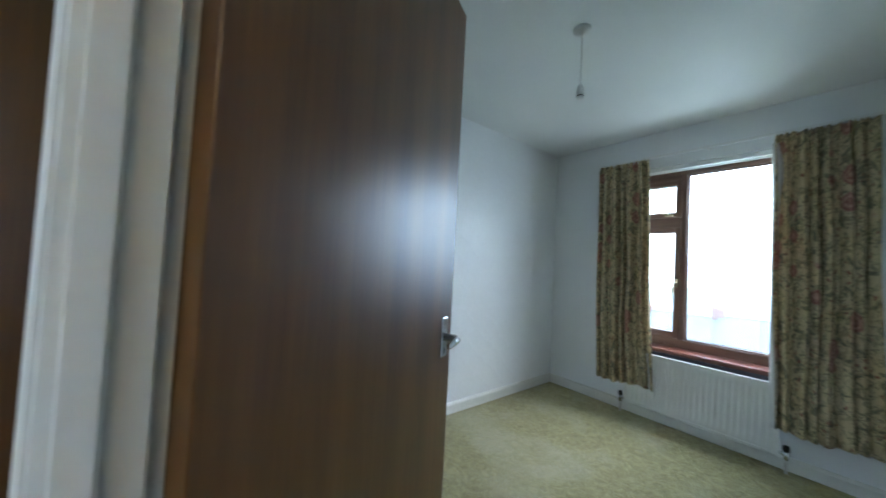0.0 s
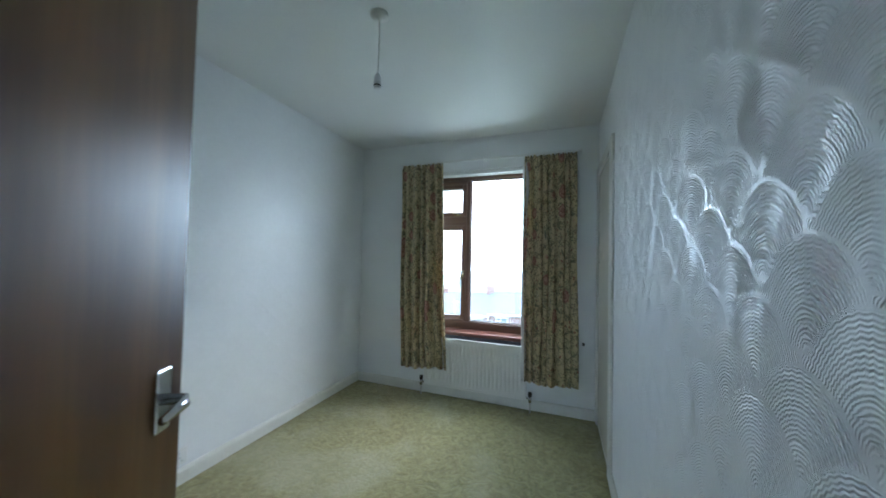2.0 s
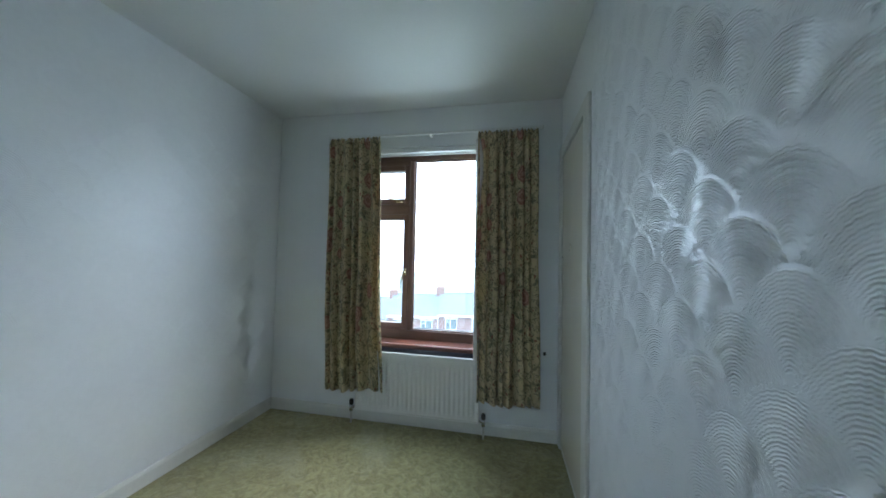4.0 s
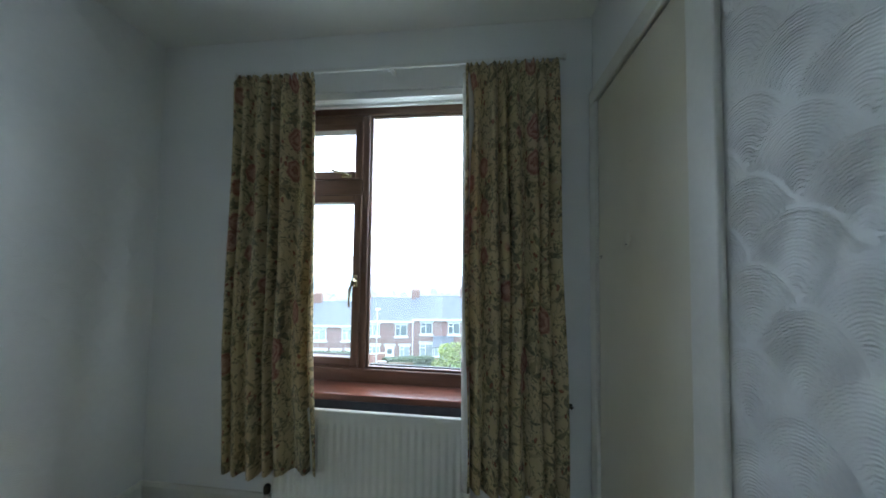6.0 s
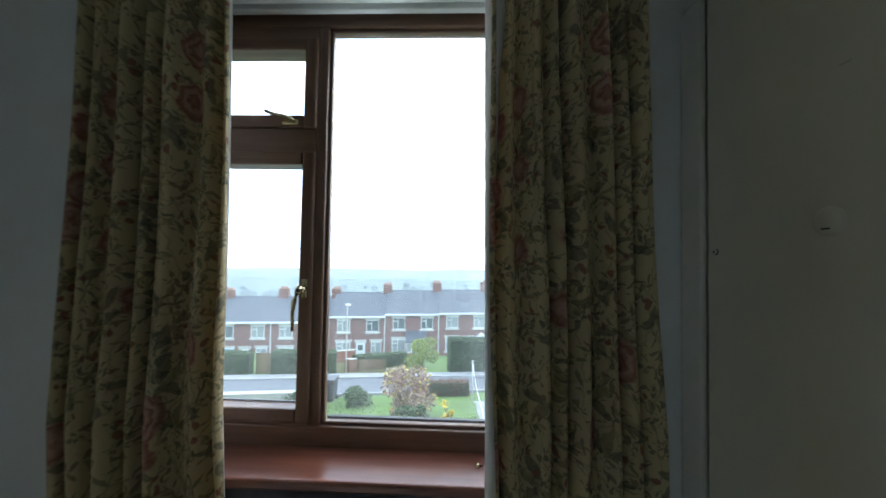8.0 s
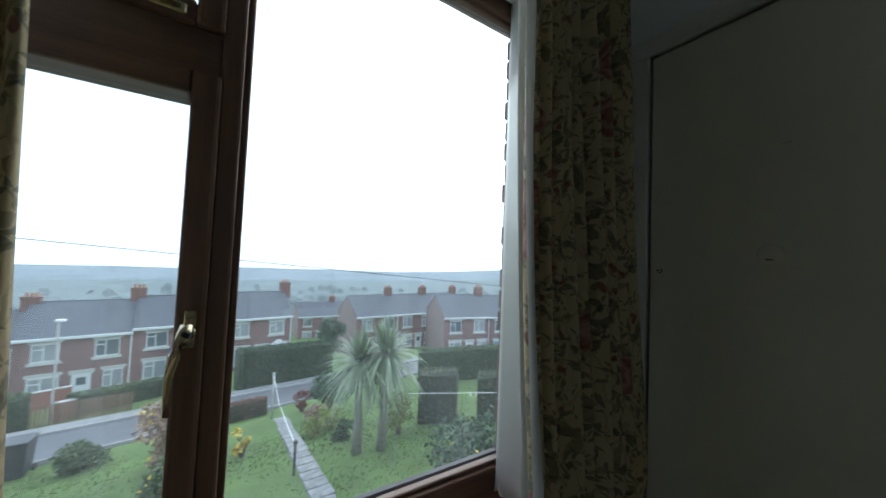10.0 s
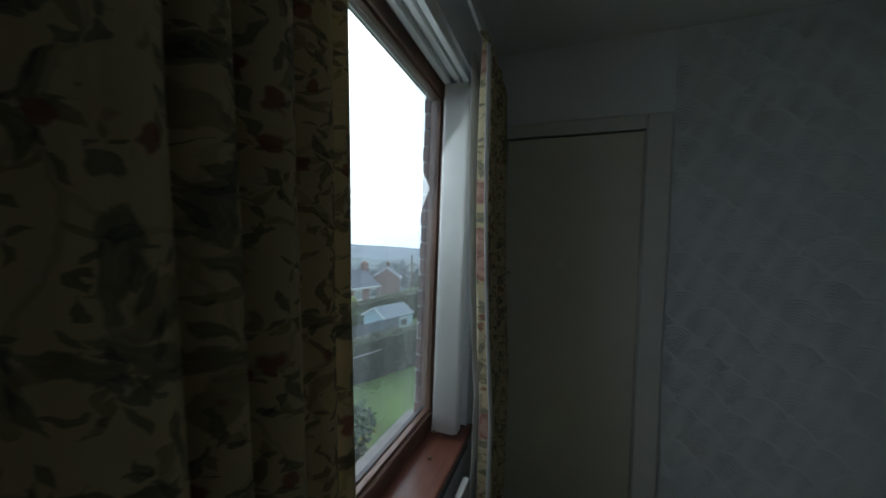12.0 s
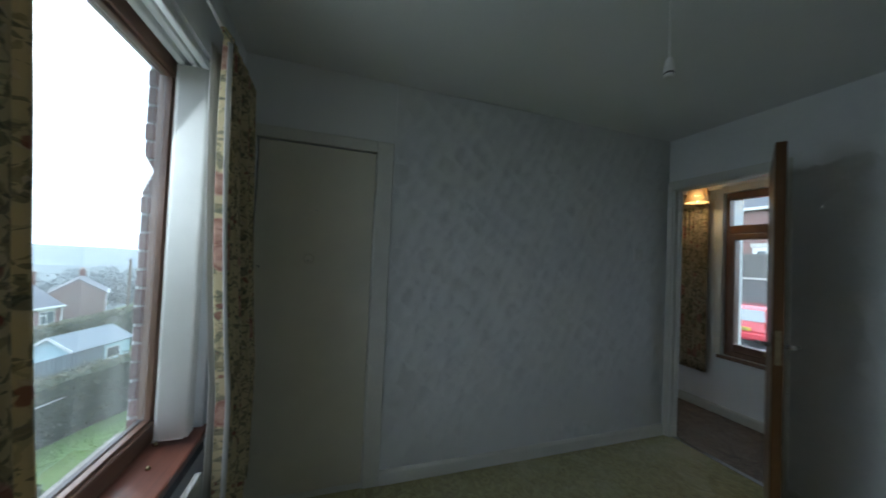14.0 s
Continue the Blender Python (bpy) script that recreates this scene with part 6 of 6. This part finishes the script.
for side in (-1, 1):
    rf = part("roof", box(-SL - 0.12, SL + 0.12, 0.0, 1.10, -0.02, 0.02), M_FELT, shed, at=pose(0, 0, SR + 0.03, 0, 0, 0) @ pose(0, 0, 0, -slope, 0, 0) if side > 0 else pose(0, 0, SR + 0.03, 0, 0, 180) @ pose(0, 0, 0, -slope, 0, 0))
    part("barge_board", box(-SL - 0.14, -SL - 0.12, 0.0, 1.10, -0.07, 0.025) if side > 0 else box(SL + 0.12, SL + 0.14, 0.0, 1.10, -0.07, 0.025), M_UPVC, rf, "pale roof edge board")
wd = part("window", box(0.05, 0.65, -SW - 0.035, -SW - 0.02, 0.85, 1.3), M_UPVC, shed)
part("pane", box(0.09, 0.61, -SW - 0.042, -SW - 0.036, 0.89, 1.26), M_GASKET, wd)
part("door", box(-SL - 0.035, -SL - 0.02, -0.35, 0.3, 0.03, 1.5, 0.005), M_SHED, shed)

toy = thing("garden_toy", "small lime green plastic toy on the grass", "toy", at=(17.4, 7.7, ground_z(17.4, 7.7) + 0.25))
M_LIME = material("lime_plastic", (0.22, 0.62, 0.10), 0.4, vary=0.05)
part("seat", box(-0.3, 0.3, -0.2, 0.2, 0.0, 0.28, 0.08, segments=2), M_LIME, toy)
part("base", box(-0.35, 0.35, -0.25, 0.25, -0.3, 0.0, 0.05, segments=2), M_LIME, toy)

# woods and far trees of the valley
rgw = np.random.default_rng(12)
cs = []
for k in range(260):
    r, a = 75 + 300 * rgw.random() ** 1.4, rgw.uniform(-0.75, 1.25)
    x, y = r * math.sin(a), r * math.cos(a)
    s = rgw.uniform(2.0, 4.5)
    cs.append((x, y, ground_z(x, y) + s * 0.7, s))
# leaf colours greyed to carry the haze of the distance
M_WOOD = leaf_material("haze_tinted_leaves", (0.115, 0.135, 0.135), (0.15, 0.17, 0.17))
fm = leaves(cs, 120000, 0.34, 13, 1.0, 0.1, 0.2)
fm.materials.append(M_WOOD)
tagged(new("far_trees", fm), "bare trees and woods in the valley, greyed in colour for haze", "trees", kind="stuff")
cs = []
for k in range(60):
    x, y = rgw.uniform(32, 95), rgw.uniform(14, 60)
    if y < 40 - 0.6 * x or math.hypot(x - 59, y - 31) < 9 or abs(y / x - 0.53) < 0.05 and x < 58:
        continue
    s = rgw.uniform(1.2, 2.6)
    cs.append((x, y, ground_z(x, y) + s * 0.5, s))
fm = leaves(cs, 30000, 0.32, 14, 0.9, 0.1, 0.3)
fm.materials.append(M_LEAF_BR)
tagged(new("middle_trees", fm), "hedgerow trees behind the gardens", "trees", kind="stuff")

# ---- street behind the house, seen through the landing window ----
def street_z(y):
    return ground_z(0, y)


M_STONEWALL = brick_material("grey_stone_wall", (0.12, 0.118, 0.113), (0.09, 0.09, 0.088), (0.05, 0.05, 0.048), 0.35)
strip("road_back", [(-24, -15.2), (0, -15.2), (12, -15.2), (34, -15.2)], 4.6, 0.03, M_ASPHALT, "grey street behind the house", "road")
rw = tagged(part("retaining_wall", box(-24, 34, -20.9, -20.5, -2, 0.9), M_STONEWALL), "grey stone retaining wall along the street", "wall", kind="structure")
tagged(part("retaining_coping", box(-24, 34, -20.95, -20.45, 0.9, 1.0), M_CONC), "pale coping on the retaining wall", "wall", kind="structure")
bank = tagged(part("bank", box(-24, 34, -45, -20.9, -2, 0.85), M_GROUND), "rough grass bank behind the retaining wall", "bank", kind="structure")
M_WEATHERED = material("weathered_grey_boards", (0.11, 0.108, 0.10), 0.9, vary=0.25, scale=4, per_object=0.2)
fn = thing("fence", "pale grey boarded fence above the retaining wall", "fence")
me_f = mesh_of("board", box(-0.07, 0.07, -0.012, 0.012, 0.3, 1.7, 0.004), M_WEATHERED)
for i in range(80):
    o = new("board", me_f)
    o.parent = fn
    o.location = (2 + i * 0.15, -21.6, 0.54)
bh = thing("brick_house", "brick house with white windows above the street", "house", at=(17.0, -29.0, 0.9))
bh.rotation_euler = (0, 0, radians(180))
house(bh, 8.0, 5.0, 2.2, 7.0, "plain", random.Random(9))


def red_car(at, rot):
    c = thing("parked_car", "red hatchback parked in the street, seen from behind", "car", at=at)
    c.rotation_euler = (0, 0, radians(rot))
    M_RED = material("red_car_paint", (0.52, 0.02, 0.035), 0.22, vary=0.05, coat=0.8)
    M_TYRE = material("tyre_rubber", (0.02, 0.02, 0.02), 0.8)
    M_LAMP = material("red_tail_lamp", (0.45, 0.01, 0.01), 0.15)
    M_PLATE = material("yellow_plate", (0.75, 0.55, 0.05), 0.5, vary=0.04)
    prof = [(-1.95, 0.28), (-2.0, 0.62), (-1.92, 0.88), (-1.72, 1.36), (-1.45, 1.46), (-0.3, 1.48), (0.55, 0.98), (1.6, 0.82), (1.9, 0.6), (1.92, 0.28)]
    bm = bmesh.new()
    ends = []
    for y, k in ((-0.82, 0.94), (-0.80, 1.0), (0.80, 1.0), (0.82, 0.94)):
        ends.append([bm.verts.new((x, y * (1 - max(0, z - 0.9) * 0.28), 0.28 + (z - 0.28) * k)) for x, z in prof])
    for a, b in zip(ends, ends[1:]):
        for i in range(len(prof)):
            bm.faces.new((a[i], a[(i + 1) % len(prof)], b[(i + 1) % len(prof)], b[i]))
    bm.faces.new(ends[0]), bm.faces.new(ends[-1][::-1])
    bmesh.ops.recalc_face_normals(bm, faces=bm.faces)
    part("body", bm, M_RED, c)
    bm = bmesh.new()
    bm.faces.new([bm.verts.new(p) for p in ((-1.925, -0.62, 0.95), (-1.925, 0.62, 0.95), (-1.755, 0.54, 1.34), (-1.755, -0.54, 1.34))])
    part("rear_window", bm, M_NET, c)
    part("bumper", box(-2.05, -1.9, -0.78, 0.78, 0.32, 0.55, 0.04), M_RED, c)
    pl = part("number_plate", box(-2.06, -2.04, -0.26, 0.26, 0.62, 0.73), M_PLATE, c)
    for k in range(6):
        part("plate_mark", box(-2.066, -2.061, -0.2 + k * 0.07, -0.16 + k * 0.07, 0.645, 0.705), M_GASKET, pl)
    for s in (-1, 1):
        part("tail_lamp", box(-2.0, -1.9, s * 0.70 - 0.09, s * 0.70 + 0.09, 0.72, 1.0, 0.02), M_LAMP, c)
        for x in (-1.25, 1.25):
            wh = part("wheel", tube([(x, s * 0.68, 0.31), (x, s * 0.83, 0.31)], 0.31, 20), M_TYRE, c)
            part("rim", tube([(x, s * 0.831, 0.31), (x, s * 0.84, 0.31)], 0.19, 16), M_CHROME, wh)


red_car((6.1, -16.4, ground_z(6.1, -16.4) + 0.03), -78)
